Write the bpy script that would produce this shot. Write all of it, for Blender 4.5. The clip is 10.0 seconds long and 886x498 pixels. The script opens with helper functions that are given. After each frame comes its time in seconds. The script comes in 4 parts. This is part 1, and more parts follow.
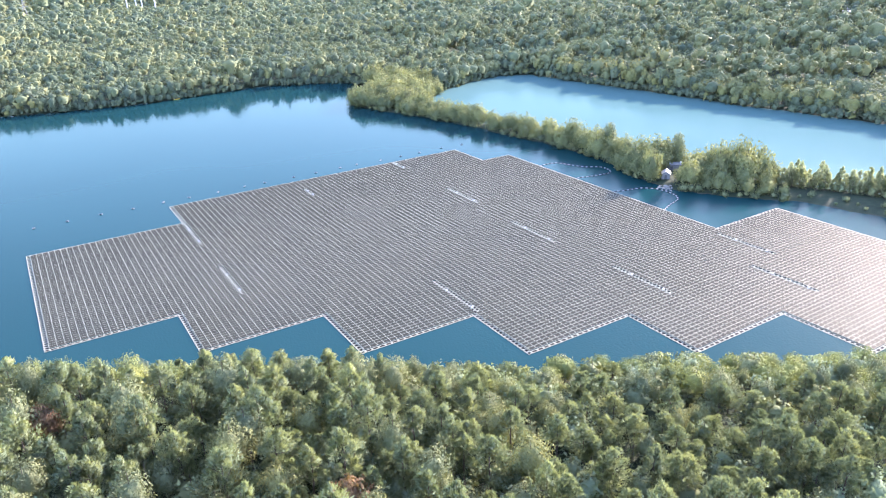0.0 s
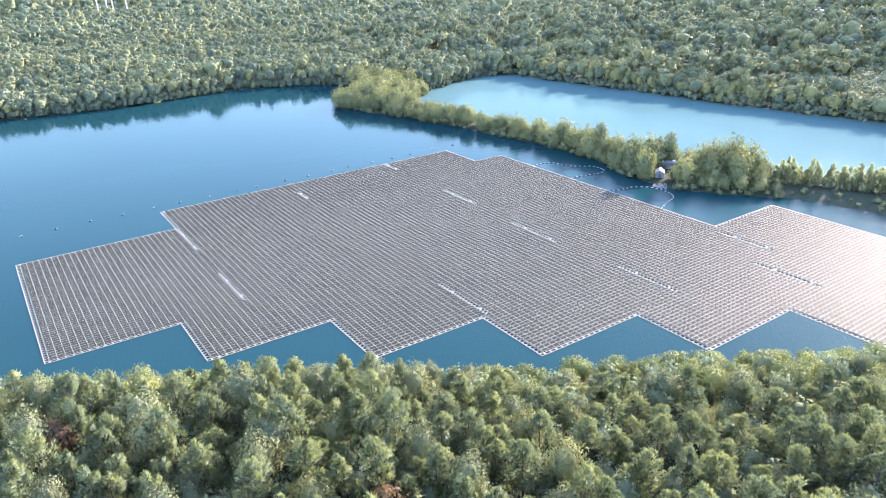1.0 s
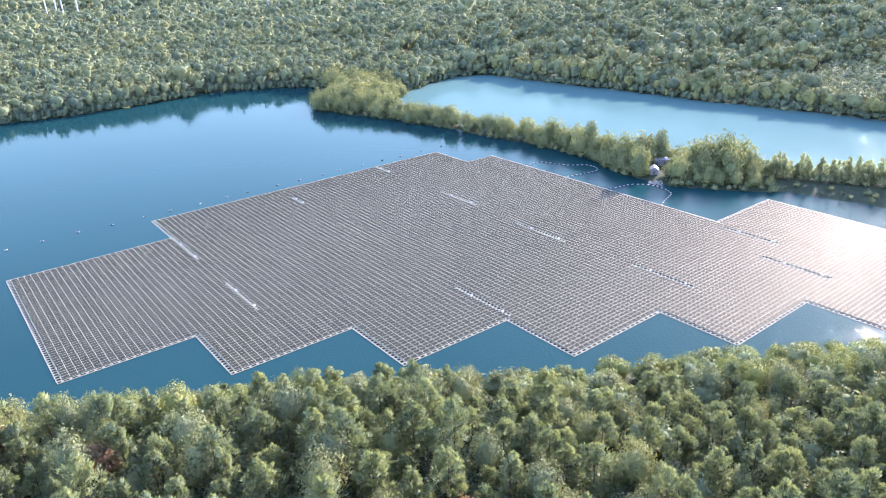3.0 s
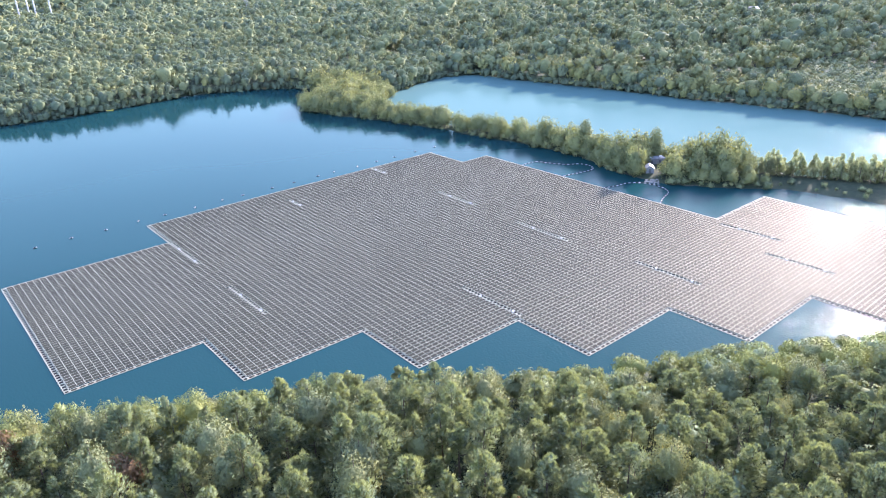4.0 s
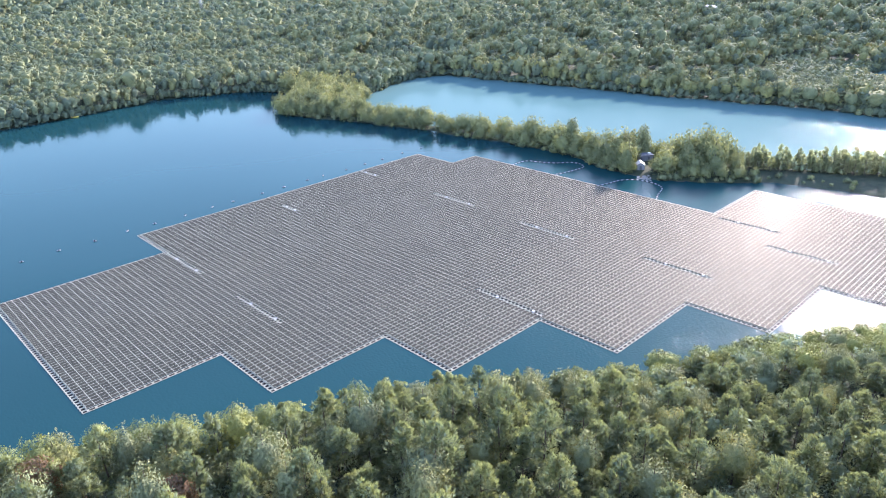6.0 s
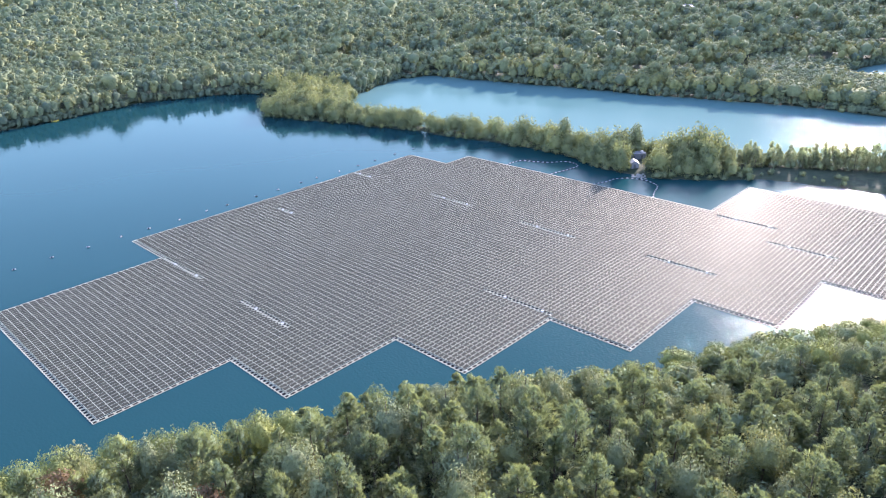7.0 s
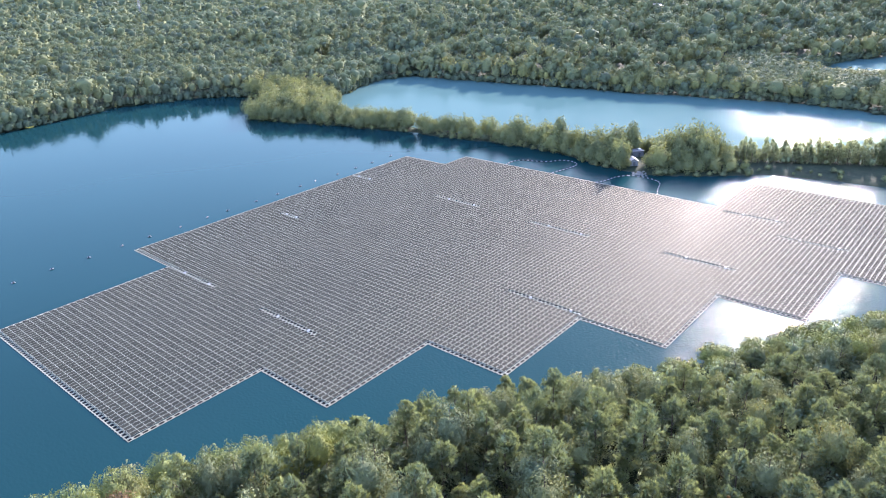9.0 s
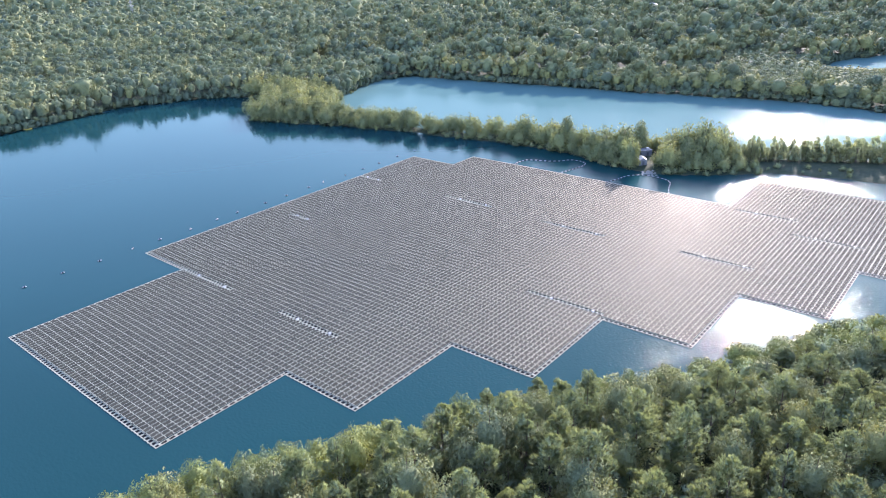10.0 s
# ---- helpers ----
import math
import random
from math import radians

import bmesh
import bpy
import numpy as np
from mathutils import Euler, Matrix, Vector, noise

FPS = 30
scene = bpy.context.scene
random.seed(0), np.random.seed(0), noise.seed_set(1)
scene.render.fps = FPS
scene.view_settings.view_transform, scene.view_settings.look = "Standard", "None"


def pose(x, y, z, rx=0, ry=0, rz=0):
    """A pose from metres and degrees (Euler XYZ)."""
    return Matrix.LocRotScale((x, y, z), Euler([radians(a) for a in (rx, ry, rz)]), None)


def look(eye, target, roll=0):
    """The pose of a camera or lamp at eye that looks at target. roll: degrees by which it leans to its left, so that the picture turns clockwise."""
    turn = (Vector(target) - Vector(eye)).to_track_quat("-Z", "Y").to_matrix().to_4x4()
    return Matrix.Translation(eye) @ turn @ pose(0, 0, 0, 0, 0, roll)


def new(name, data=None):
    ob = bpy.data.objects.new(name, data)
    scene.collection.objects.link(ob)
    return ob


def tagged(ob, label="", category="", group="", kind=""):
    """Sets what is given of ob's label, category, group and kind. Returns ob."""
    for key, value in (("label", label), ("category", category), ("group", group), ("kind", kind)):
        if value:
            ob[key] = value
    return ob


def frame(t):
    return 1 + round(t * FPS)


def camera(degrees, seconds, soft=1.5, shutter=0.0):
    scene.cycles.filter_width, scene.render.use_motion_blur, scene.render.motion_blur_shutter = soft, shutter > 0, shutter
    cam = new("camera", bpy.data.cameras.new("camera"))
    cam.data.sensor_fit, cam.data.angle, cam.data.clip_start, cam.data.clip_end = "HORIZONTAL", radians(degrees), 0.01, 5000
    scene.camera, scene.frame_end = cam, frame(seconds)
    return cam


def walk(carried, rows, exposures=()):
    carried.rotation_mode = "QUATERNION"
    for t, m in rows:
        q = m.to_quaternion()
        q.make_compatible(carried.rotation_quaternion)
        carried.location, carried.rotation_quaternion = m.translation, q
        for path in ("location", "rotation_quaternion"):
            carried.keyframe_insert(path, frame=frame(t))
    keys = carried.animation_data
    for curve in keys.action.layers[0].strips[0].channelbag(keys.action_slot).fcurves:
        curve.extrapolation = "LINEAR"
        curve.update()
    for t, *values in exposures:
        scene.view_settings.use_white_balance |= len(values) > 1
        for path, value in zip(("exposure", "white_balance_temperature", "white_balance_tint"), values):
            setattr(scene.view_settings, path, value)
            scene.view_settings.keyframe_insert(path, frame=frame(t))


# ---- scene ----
cam = camera(64.10, 10.0, soft=1.05)
# seconds, place of the eye, heading to the left of +y, upward pitch, roll (degrees)
ROWS = [
    (0.0, 6.46, -216.65, 105.51, -31.042, -23.172, -2.138),
    (0.5, 2.66, -213.04, 105.57, -32.193, -23.192, -2.153),
    (1.0, -1.06, -209.49, 105.64, -33.276, -23.211, -2.168),
    (1.5, -4.72, -205.98, 105.70, -34.171, -23.231, -2.183),
    (2.0, -8.32, -202.50, 105.77, -35.088, -23.251, -2.199),
    (2.5, -11.88, -199.02, 105.83, -36.075, -23.271, -2.214),
    (4.0, -22.27, -188.46, 106.01, -39.040, -23.331, -2.259),
    (4.5, -25.65, -184.86, 106.07, -40.020, -23.351, -2.275),
    (5.0, -28.97, -181.21, 106.13, -41.048, -23.372, -2.290),
    (5.5, -32.25, -177.50, 106.19, -42.024, -23.392, -2.305),
    (7.0, -41.72, -165.97, 106.36, -45.133, -23.453, -2.351),
    (7.5, -44.73, -162.00, 106.41, -46.192, -23.473, -2.366),
    (8.0, -47.65, -157.98, 106.47, -47.222, -23.493, -2.381),
    (8.5, -50.47, -153.91, 106.52, -47.933, -23.514, -2.396),
    (9.0, -53.18, -149.80, 106.57, -48.415, -23.534, -2.411),
    (9.5, -55.76, -145.66, 106.62, -48.886, -23.555, -2.426),
    (10.0, -58.20, -141.50, 106.67, -49.293, -23.575, -2.442),
]


def heading(x, y, z, yaw, pitch, roll):
    return pose(x, y, z, 90 + pitch, 0, yaw) @ pose(0, 0, 0, 0, 0, roll)


walk(cam, [(row[0], heading(*row[1:])) for row in ROWS], exposures=[(0.0, 3.10, 6060, 30), (2.5, 2.98, 6040, 30), (5.0, 2.81, 6000, 30), (7.5, 2.66, 5940, 29), (10.0, 2.55, 5890, 29)])

# ---- light ----
SUN_AZ, SUN_EL = radians(76.5), radians(20.9)
to_sun = Vector((math.sin(SUN_AZ) * math.cos(SUN_EL), math.cos(SUN_AZ) * math.cos(SUN_EL), math.sin(SUN_EL)))
world = bpy.data.worlds.new("sky")
scene.world = world
world.use_nodes = True
wn = world.node_tree.nodes
sky = wn.new("ShaderNodeTexSky")
sky.sky_type = "NISHITA"
sky.sun_disc = False
sky.sun_elevation, sky.sun_rotation = SUN_EL, SUN_AZ
sky.altitude, sky.air_density, sky.dust_density, sky.ozone_density = 100.0, 1.0, 0.5, 1.0
wn["Background"].inputs["Strength"].default_value = 0.15
world.node_tree.links.new(sky.outputs["Color"], wn["Background"].inputs["Color"])
sun = new("sun", bpy.data.lights.new("sun", "SUN"))
sun.data.energy, sun.data.angle, sun.data.color = 2.95, radians(0.6), (1.0, 0.90, 0.74)
sun.matrix_world = look(to_sun * 400, (0, 0, 0))


# ---- materials ----
def material(name, rough=0.7, metal=0.0, spec=0.5):
    m = bpy.data.materials.new(name)
    m.use_nodes = True
    b = m.node_tree.nodes["Principled BSDF"]
    b.inputs["Roughness"].default_value = rough
    b.inputs["Metallic"].default_value = metal
    b.inputs["Specular IOR Level"].default_value = spec
    return m, m.node_tree.nodes, m.node_tree.links, b


def noise_of(n, l, scale, detail=3.0, kind="Object", stretch=None):
    co = n.new("ShaderNodeTexCoord")
    tex = n.new("ShaderNodeTexNoise")
    tex.inputs["Scale"].default_value = scale
    tex.inputs["Detail"].default_value = detail
    src = co.outputs[kind]
    if stretch:
        mp = n.new("ShaderNodeMapping")
        mp.inputs["Scale"].default_value = stretch
        l.new(src, mp.inputs["Vector"])
        src = mp.outputs["Vector"]
    l.new(src, tex.inputs["Vector"])
    return tex.outputs["Fac"]


def ramp(n, l, fac, stops):
    r = n.new("ShaderNodeValToRGB")
    while len(r.color_ramp.elements) < len(stops):
        r.color_ramp.elements.new(0.5)
    for e, (p, c) in zip(r.color_ramp.elements, stops):
        e.position, e.color = p, (*c, 1.0)
    l.new(fac, r.inputs["Fac"])
    return r.outputs["Color"]


def mix(n, l, fac, a, b, blend="MIX"):
    m = n.new("ShaderNodeMix")
    m.data_type, m.blend_type = "RGBA", blend
    for sock, v in ((m.inputs["Factor"], fac), (m.inputs["A"], a), (m.inputs["B"], b)):
        if isinstance(v, float):
            sock.default_value = v
        elif isinstance(v, tuple):
            sock.default_value = (*v, 1.0)
        else:
            l.new(v, sock)
    return m.outputs["Result"]


def bump(n, l, b, height, strength, distance):
    k = n.new("ShaderNodeBump")
    k.inputs["Strength"].default_value, k.inputs["Distance"].default_value = strength, distance
    l.new(height, k.inputs["Height"])
    l.new(k.outputs["Normal"], b.inputs["Normal"])
    return k


def plain(name, a, b_, scale, rough=0.7, metal=0.0, spec=0.5, relief=0.0):
    m, n, l, b = material(name, rough, metal, spec)
    f = noise_of(n, l, scale, 5.0)
    l.new(ramp(n, l, f, [(0.3, a), (0.7, b_)]), b.inputs["Base Color"])
    if relief:
        bump(n, l, b, f, 0.5, relief)
    return m


def foliage(name, dark, mid, light, through_share=0.35, patch=0.12, per_tree=True, glow=(1.25, 1.2, 0.7), grain=0.0):
    """Leaves: a duller and a fresher green, varied from tree to tree, from patch to patch and from leaf to leaf."""
    m, n, l, b = material(name, 0.8, 0.0, 0.05)
    geo = n.new("ShaderNodeNewGeometry")
    info = n.new("ShaderNodeObjectInfo")
    base = ramp(n, l, noise_of(n, l, patch, 2.0), [(0.32, dark), (0.5, mid), (0.68, light)])
    if per_tree:
        base = mix(n, l, 0.5, base, ramp(n, l, info.outputs["Random"], [(0.0, dark), (0.5, mid), (1.0, light)]))
    shade = ramp(n, l, geo.outputs["Random Per Island"], [(0.0, (0.72, 0.74, 0.74) if per_tree else (0.86, 0.88, 0.90)), (1.0, (1.0, 0.98, 0.92))])
    col = mix(n, l, 1.0, base, shade, "MULTIPLY")
    if grain:
        speck = noise_of(n, l, grain, 4.0)
        col = mix(n, l, 1.0, col, ramp(n, l, speck, [(0.36, (0.72, 0.76, 0.78)), (0.52, (0.88, 0.90, 0.86)), (0.66, (1.0, 1.0, 0.90))]), "MULTIPLY")
        bump(n, l, b, speck, 0.3, 0.4 / grain)
    l.new(col, b.inputs["Base Color"])
    tr = n.new("ShaderNodeBsdfTranslucent")
    l.new(mix(n, l, 1.0, col, glow, "MULTIPLY"), tr.inputs["Color"])
    ms = n.new("ShaderNodeMixShader")
    ms.inputs["Fac"].default_value = through_share
    l.new(b.outputs["BSDF"], ms.inputs[1])
    l.new(tr.outputs["BSDF"], ms.inputs[2])
    l.new(ms.outputs["Shader"], n["Material Output"].inputs["Surface"])
    return m


def water_material(name, deep, shallow, gloss_share, chop, fine, calm=0.12, lee_y=(-70.0, 110.0), sheltered=False):
    """Water: its own dim colour under a rippled gloss that grows towards grazing, calmer in the lee of the far woods."""
    m, n, l, b = material(name, 0.9, 0.0, 0.0)
    tone = ramp(n, l, noise_of(n, l, 0.006, 2.0), [(0.35, deep), (0.7, shallow)])
    l.new(tone, b.inputs["Base Color"])
    ripples = noise_of(n, l, fine, 2.5, "Object", (1.0, 0.7, 1.0))
    swell = noise_of(n, l, 0.18, 2.0)
    add = n.new("ShaderNodeMath")
    add.operation = "MULTIPLY_ADD"
    l.new(swell, add.inputs[0])
    add.inputs[1].default_value = 0.3
    l.new(ripples, add.inputs[2])
    k = n.new("ShaderNodeBump")
    k.inputs["Distance"].default_value = chop
    l.new(add.outputs[0], k.inputs["Height"])
    breeze = n.new("ShaderNodeMapRange")
    breeze.inputs["From Min"].default_value, breeze.inputs["From Max"].default_value = 0.38, 0.62
    breeze.inputs["To Min"].default_value, breeze.inputs["To Max"].default_value = 0.52, 0.92
    l.new(noise_of(n, l, 0.022, 2.0), breeze.inputs["Value"])
    co = n.new("ShaderNodeTexCoord")
    sep = n.new("ShaderNodeSeparateXYZ")
    l.new(co.outputs["Object"], sep.inputs[0])
    lee = n.new("ShaderNodeMapRange")
    lee.inputs["From Min"].default_value, lee.inputs["From Max"].default_value = lee_y
    lee.inputs["To Min"].default_value, lee.inputs["To Max"].default_value = 1.0, calm
    l.new(sep.outputs["Y"], lee.inputs["Value"])
    wind = n.new("ShaderNodeMath")
    wind.operation = "MULTIPLY"
    l.new(breeze.outputs["Result"], wind.inputs[0])
    l.new(lee.outputs["Result"], wind.inputs[1])
    force = wind.outputs[0]
    if sheltered:
        across = n.new("ShaderNodeVectorMath")
        across.operation = "DOT_PRODUCT"
        l.new(co.outputs["Object"], across.inputs[0])
        across.inputs[1].default_value = (0.905, 0.424, 0.0)
        ragged = n.new("ShaderNodeMath")
        ragged.operation = "MULTIPLY_ADD"
        l.new(noise_of(n, l, 0.035, 3.0, "Object", (0.5, 1.0, 1.0)), ragged.inputs[0])
        ragged.inputs[1].default_value = 70.0
        l.new(across.outputs["Value"], ragged.inputs[2])
        open_water = n.new("ShaderNodeMapRange")
        open_water.inputs["From Min"].default_value, open_water.inputs["From Max"].default_value = 318.0, 345.0
        open_water.inputs["To Min"].default_value, open_water.inputs["To Max"].default_value = 0.10, 1.0
        l.new(ragged.outputs[0], open_water.inputs["Value"])
        gust = n.new("ShaderNodeMath")
        gust.operation = "MULTIPLY"
        l.new(force, gust.inputs[0])
        l.new(open_water.outputs["Result"], gust.inputs[1])
        force = gust.outputs[0]
    l.new(force, k.inputs["Strength"])
    gloss = n.new("ShaderNodeBsdfGlossy")
    gloss.inputs["Roughness"].default_value = 0.03
    gloss.inputs["Color"].default_value = (0.63, 0.95, 0.91, 1.0)
    l.new(k.outputs["Normal"], gloss.inputs["Normal"])
    glint = n.new("ShaderNodeBsdfGlossy")
    glint.inputs["Roughness"].default_value = 0.05
    l.new(k.outputs["Normal"], glint.inputs["Normal"])
    both = n.new("ShaderNodeMixShader")
    both.inputs["Fac"].default_value = 0.5
    l.new(gloss.outputs["BSDF"], both.inputs[1])
    l.new(glint.outputs["BSDF"], both.inputs[2])
    fres = n.new("ShaderNodeFresnel")
    fres.inputs["IOR"].default_value = 1.333
    part_ = n.new("ShaderNodeMath")
    part_.operation = "MULTIPLY"
    l.new(fres.outputs["Fac"], part_.inputs[0])
    part_.inputs[1].default_value = gloss_share
    ms = n.new("ShaderNodeMixShader")
    l.new(part_.outputs[0], ms.inputs["Fac"])
    l.new(b.outputs["BSDF"], ms.inputs[1])
    l.new(both.outputs["Shader"], ms.inputs[2])
    l.new(ms.outputs["Shader"], n["Material Output"].inputs["Surface"])
    return m


def ground_material():
    m, n, l, b = material("forest_floor", 0.95, 0.0, 0.2)
    co = n.new("ShaderNodeTexCoord")
    sep = n.new("ShaderNodeSeparateXYZ")
    l.new(co.outputs["Object"], sep.inputs[0])
    litter = ramp(n, l, noise_of(n, l, 0.35, 6.0), [(0.3, (0.020, 0.030, 0.017)), (0.55, (0.032, 0.044, 0.023)), (0.75, (0.050, 0.054, 0.030))])
    sand = ramp(n, l, noise_of(n, l, 0.8, 5.0), [(0.3, (0.038, 0.038, 0.028)), (0.7, (0.070, 0.065, 0.047))])
    wobble = n.new("ShaderNodeMath")
    wobble.operation = "MULTIPLY_ADD"
    l.new(noise_of(n, l, 0.12, 3.0), wobble.inputs[0])
    wobble.inputs[1].default_value = -1.2
    l.new(sep.outputs["Z"], wobble.inputs[2])
    rim = n.new("ShaderNodeMapRange")
    rim.inputs["From Min"].default_value, rim.inputs["From Max"].default_value = -0.70, -0.40
    l.new(wobble.outputs[0], rim.inputs["Value"])
    l.new(mix(n, l, rim.outputs["Result"], sand, litter), b.inputs["Base Color"])
    bump(n, l, b, noise_of(n, l, 1.5, 5.0), 0.6, 0.2)
    return m


def glass_material():
    """Dusty anti-reflective glass: a dull body, a broad weak sheen and a faint sharp one."""
    m, n, l, b = material("panel_glass", 0.6, 0.0, 0.0)
    geo = n.new("ShaderNodeNewGeometry")
    tone = ramp(n, l, geo.outputs["Random Per Island"], [(0.0, (0.0285, 0.0302, 0.0236)), (0.5, (0.0354, 0.0372, 0.0286)), (1.0, (0.0452, 0.0464, 0.0356))])
    dust = ramp(n, l, noise_of(n, l, 0.03, 3.0), [(0.3, (0.90, 0.91, 0.93)), (0.7, (1.0, 0.98, 0.94))])
    l.new(mix(n, l, 1.0, tone, dust, "MULTIPLY"), b.inputs["Base Color"])
    out = b.outputs["BSDF"]
    for share, rough_ in ((0.0110, 0.50), (0.0006, 0.20)):
        g = n.new("ShaderNodeBsdfGlossy")
        g.inputs["Roughness"].default_value = rough_
        g.inputs["Color"].default_value = (1.0, 0.95, 0.86, 1.0)
        ms = n.new("ShaderNodeMixShader")
        ms.inputs["Fac"].default_value = share
        l.new(out, ms.inputs[1])
        l.new(g.outputs["BSDF"], ms.inputs[2])
        out = ms.outputs["Shader"]
    l.new(out, n["Material Output"].inputs["Surface"])
    return m


WATER = water_material("lake_water", (0.0052, 0.0282, 0.0318), (0.0070, 0.0352, 0.0390), 0.40, 0.27, 1.4)
LAGOON_WATER = water_material("lagoon_water", (0.063, 0.123, 0.119), (0.071, 0.134, 0.129), 0.12, 0.48, 1.35, 0.12, (-60.0, 120.0), True)
GROUND, GLASS = ground_material(), glass_material()
ALU = plain("anodised_frame", (0.270, 0.270, 0.215), (0.350, 0.350, 0.280), 3.0, 0.65, 0.0, 0.2)
FLOAT = plain("float_plastic", (0.190, 0.190, 0.142), (0.260, 0.260, 0.198), 0.7, 0.75, 0.0, 0.10)
EDGE_FLOAT = plain("edge_float_plastic", (0.250, 0.250, 0.191), (0.350, 0.350, 0.268), 0.5, 0.7, 0.0, 0.15)
# black plastic, also used as painted shade in the gaps between floats
FLOAT_BLACK_AND_SHADE = plain("float_black_and_gap_shade", (0.005, 0.005, 0.006), (0.012, 0.012, 0.013), 1.5, 0.9, 0.0, 0.1)
AISLE_FLOAT = plain("aisle_float_plastic", (0.250, 0.250, 0.191), (0.330, 0.330, 0.254), 0.5, 0.7, 0.0, 0.15)
BOX = plain("inverter_box", (0.45, 0.45, 0.44), (0.55, 0.55, 0.54), 2.0, 0.4)
BARK = plain("bark", (0.045, 0.035, 0.026), (0.11, 0.09, 0.07), 3.0, 0.95, relief=0.03)
PINE = foliage("pine_needles", (0.143, 0.196, 0.146), (0.222, 0.279, 0.179), (0.295, 0.339, 0.190), 0.30)
OAK = foliage("oak_leaves", (0.128, 0.157, 0.097), (0.195, 0.218, 0.116), (0.266, 0.274, 0.132), 0.16)
SILVER = foliage("pale_leaves", (0.167, 0.186, 0.096), (0.225, 0.240, 0.113), (0.279, 0.285, 0.131), 0.22)
RUST = foliage("rust_leaves", (0.150, 0.110, 0.070), (0.195, 0.130, 0.080), (0.225, 0.150, 0.100), 0.30)
SHORE = foliage("shore_leaves", (0.142, 0.177, 0.081), (0.206, 0.238, 0.092), (0.269, 0.283, 0.103), 0.18)
WILLOW = foliage("willow_leaves", (0.135, 0.166, 0.100), (0.206, 0.231, 0.119), (0.283, 0.295, 0.137), 0.32)
POPLAR = foliage("poplar_leaves", (0.225, 0.262, 0.172), (0.315, 0.350, 0.220), (0.395, 0.418, 0.255), 0.55, glow=(1.25, 1.28, 0.95))
LEAF_GLOW = (1.3, 1.3, 1.1)
WOODS = [foliage("woods_green", (0.142, 0.174, 0.111), (0.167, 0.192, 0.114), (0.183, 0.201, 0.111), 0.14, 0.02, False, LEAF_GLOW, 1.5),
         foliage("woods_olive", (0.169, 0.191, 0.111), (0.196, 0.210, 0.111), (0.220, 0.220, 0.109), 0.14, 0.02, False, LEAF_GLOW, 1.5),
         foliage("woods_dark", (0.106, 0.137, 0.099), (0.119, 0.148, 0.101), (0.131, 0.151, 0.099), 0.14, 0.02, False, LEAF_GLOW, 1.5),
         foliage("woods_yellow", (0.182, 0.192, 0.092), (0.210, 0.211, 0.094), (0.225, 0.219, 0.095), 0.14, 0.02, False, LEAF_GLOW, 1.5)]


# ---- mesh helpers ----
def mesh_of(name, verts, faces, materials, index=None, soft=None):
    """A mesh from arrays: faces are all triangles or all quads; soft gives each corner a normal."""
    me = bpy.data.meshes.new(name)
    verts, faces = np.asarray(verts, np.float32).reshape(-1, 3), np.asarray(faces, np.int32)
    k = faces.shape[1]
    me.vertices.add(len(verts))
    me.vertices.foreach_set("co", verts.ravel())
    me.loops.add(faces.size)
    me.loops.foreach_set("vertex_index", faces.ravel())
    me.polygons.add(len(faces))
    me.polygons.foreach_set("loop_start", np.arange(0, faces.size, k, dtype=np.int32))
    for mat in materials:
        me.materials.append(mat)
    if index is not None:
        me.polygons.foreach_set("material_index", np.asarray(index, np.int32))
    if soft is None:
        me.polygons.foreach_set("use_smooth", np.zeros(len(faces), bool))
    me.update(calc_edges=True)
    if soft is not None:
        me.attributes.new("custom_normal", "FLOAT_VECTOR", "POINT").data.foreach_set("vector", np.asarray(soft, np.float32).ravel())
        me.update()
    return me


def put(name, me, parent=None, m=None, label=""):
    ob = new(name, me)
    if parent is not None:
        ob.parent = parent
    if m is not None:
        ob.matrix_basis = m
    if label:
        tagged(ob, label)
    return ob


def part(name, bm, mat, parent, label=""):
    me = bpy.data.meshes.new(name)
    bm.to_mesh(me)
    bm.free()
    me.materials.append(mat)
    return put(name, me, parent, None, label)


def box(bm, x0, y0, z0, x1, y1, z1, bevel=0.0, m=None):
    made = bmesh.ops.create_cube(bm, size=1.0)["verts"]
    bmesh.ops.scale(bm, vec=(x1 - x0, y1 - y0, z1 - z0), verts=made)
    bmesh.ops.translate(bm, vec=((x0 + x1) / 2, (y0 + y1) / 2, (z0 + z1) / 2), verts=made)
    if m is not None:
        bmesh.ops.transform(bm, matrix=m, verts=made)
    if bevel:
        edges = {e for v in made for e in v.link_edges}
        bmesh.ops.bevel(bm, geom=list(edges), offset=bevel, segments=1, affect="EDGES")


def rod(bm, a, b, r0, r1, sides=6):
    a, b = Vector(a), Vector(b)
    m = Matrix.Translation((a + b) / 2) @ (b - a).to_track_quat("Z", "Y").to_matrix().to_4x4()
    bmesh.ops.create_cone(bm, cap_ends=True, segments=sides, radius1=r0, radius2=r1, depth=(b - a).length, matrix=m)


def boxes_mesh(name, lows, highs, mat, sides=(0, 1, 2, 3, 4)):
    """Many axis-aligned blocks in one mesh."""
    lo, hi = np.asarray(lows, np.float32), np.asarray(highs, np.float32)
    pick = np.array([[0, 0, 0], [1, 0, 0], [1, 1, 0], [0, 1, 0], [0, 0, 1], [1, 0, 1], [1, 1, 1], [0, 1, 1]])
    v = lo[:, None, :] * (1 - pick) + hi[:, None, :] * pick
    q = [[4, 5, 6, 7], [0, 1, 5, 4], [1, 2, 6, 5], [2, 3, 7, 6], [3, 0, 4, 7]]
    q = [q[k] for k in sides]
    f = np.array(q)[None] + 8 * np.arange(len(lo))[:, None, None]
    return mesh_of(name, v, f.reshape(-1, 4), [mat])


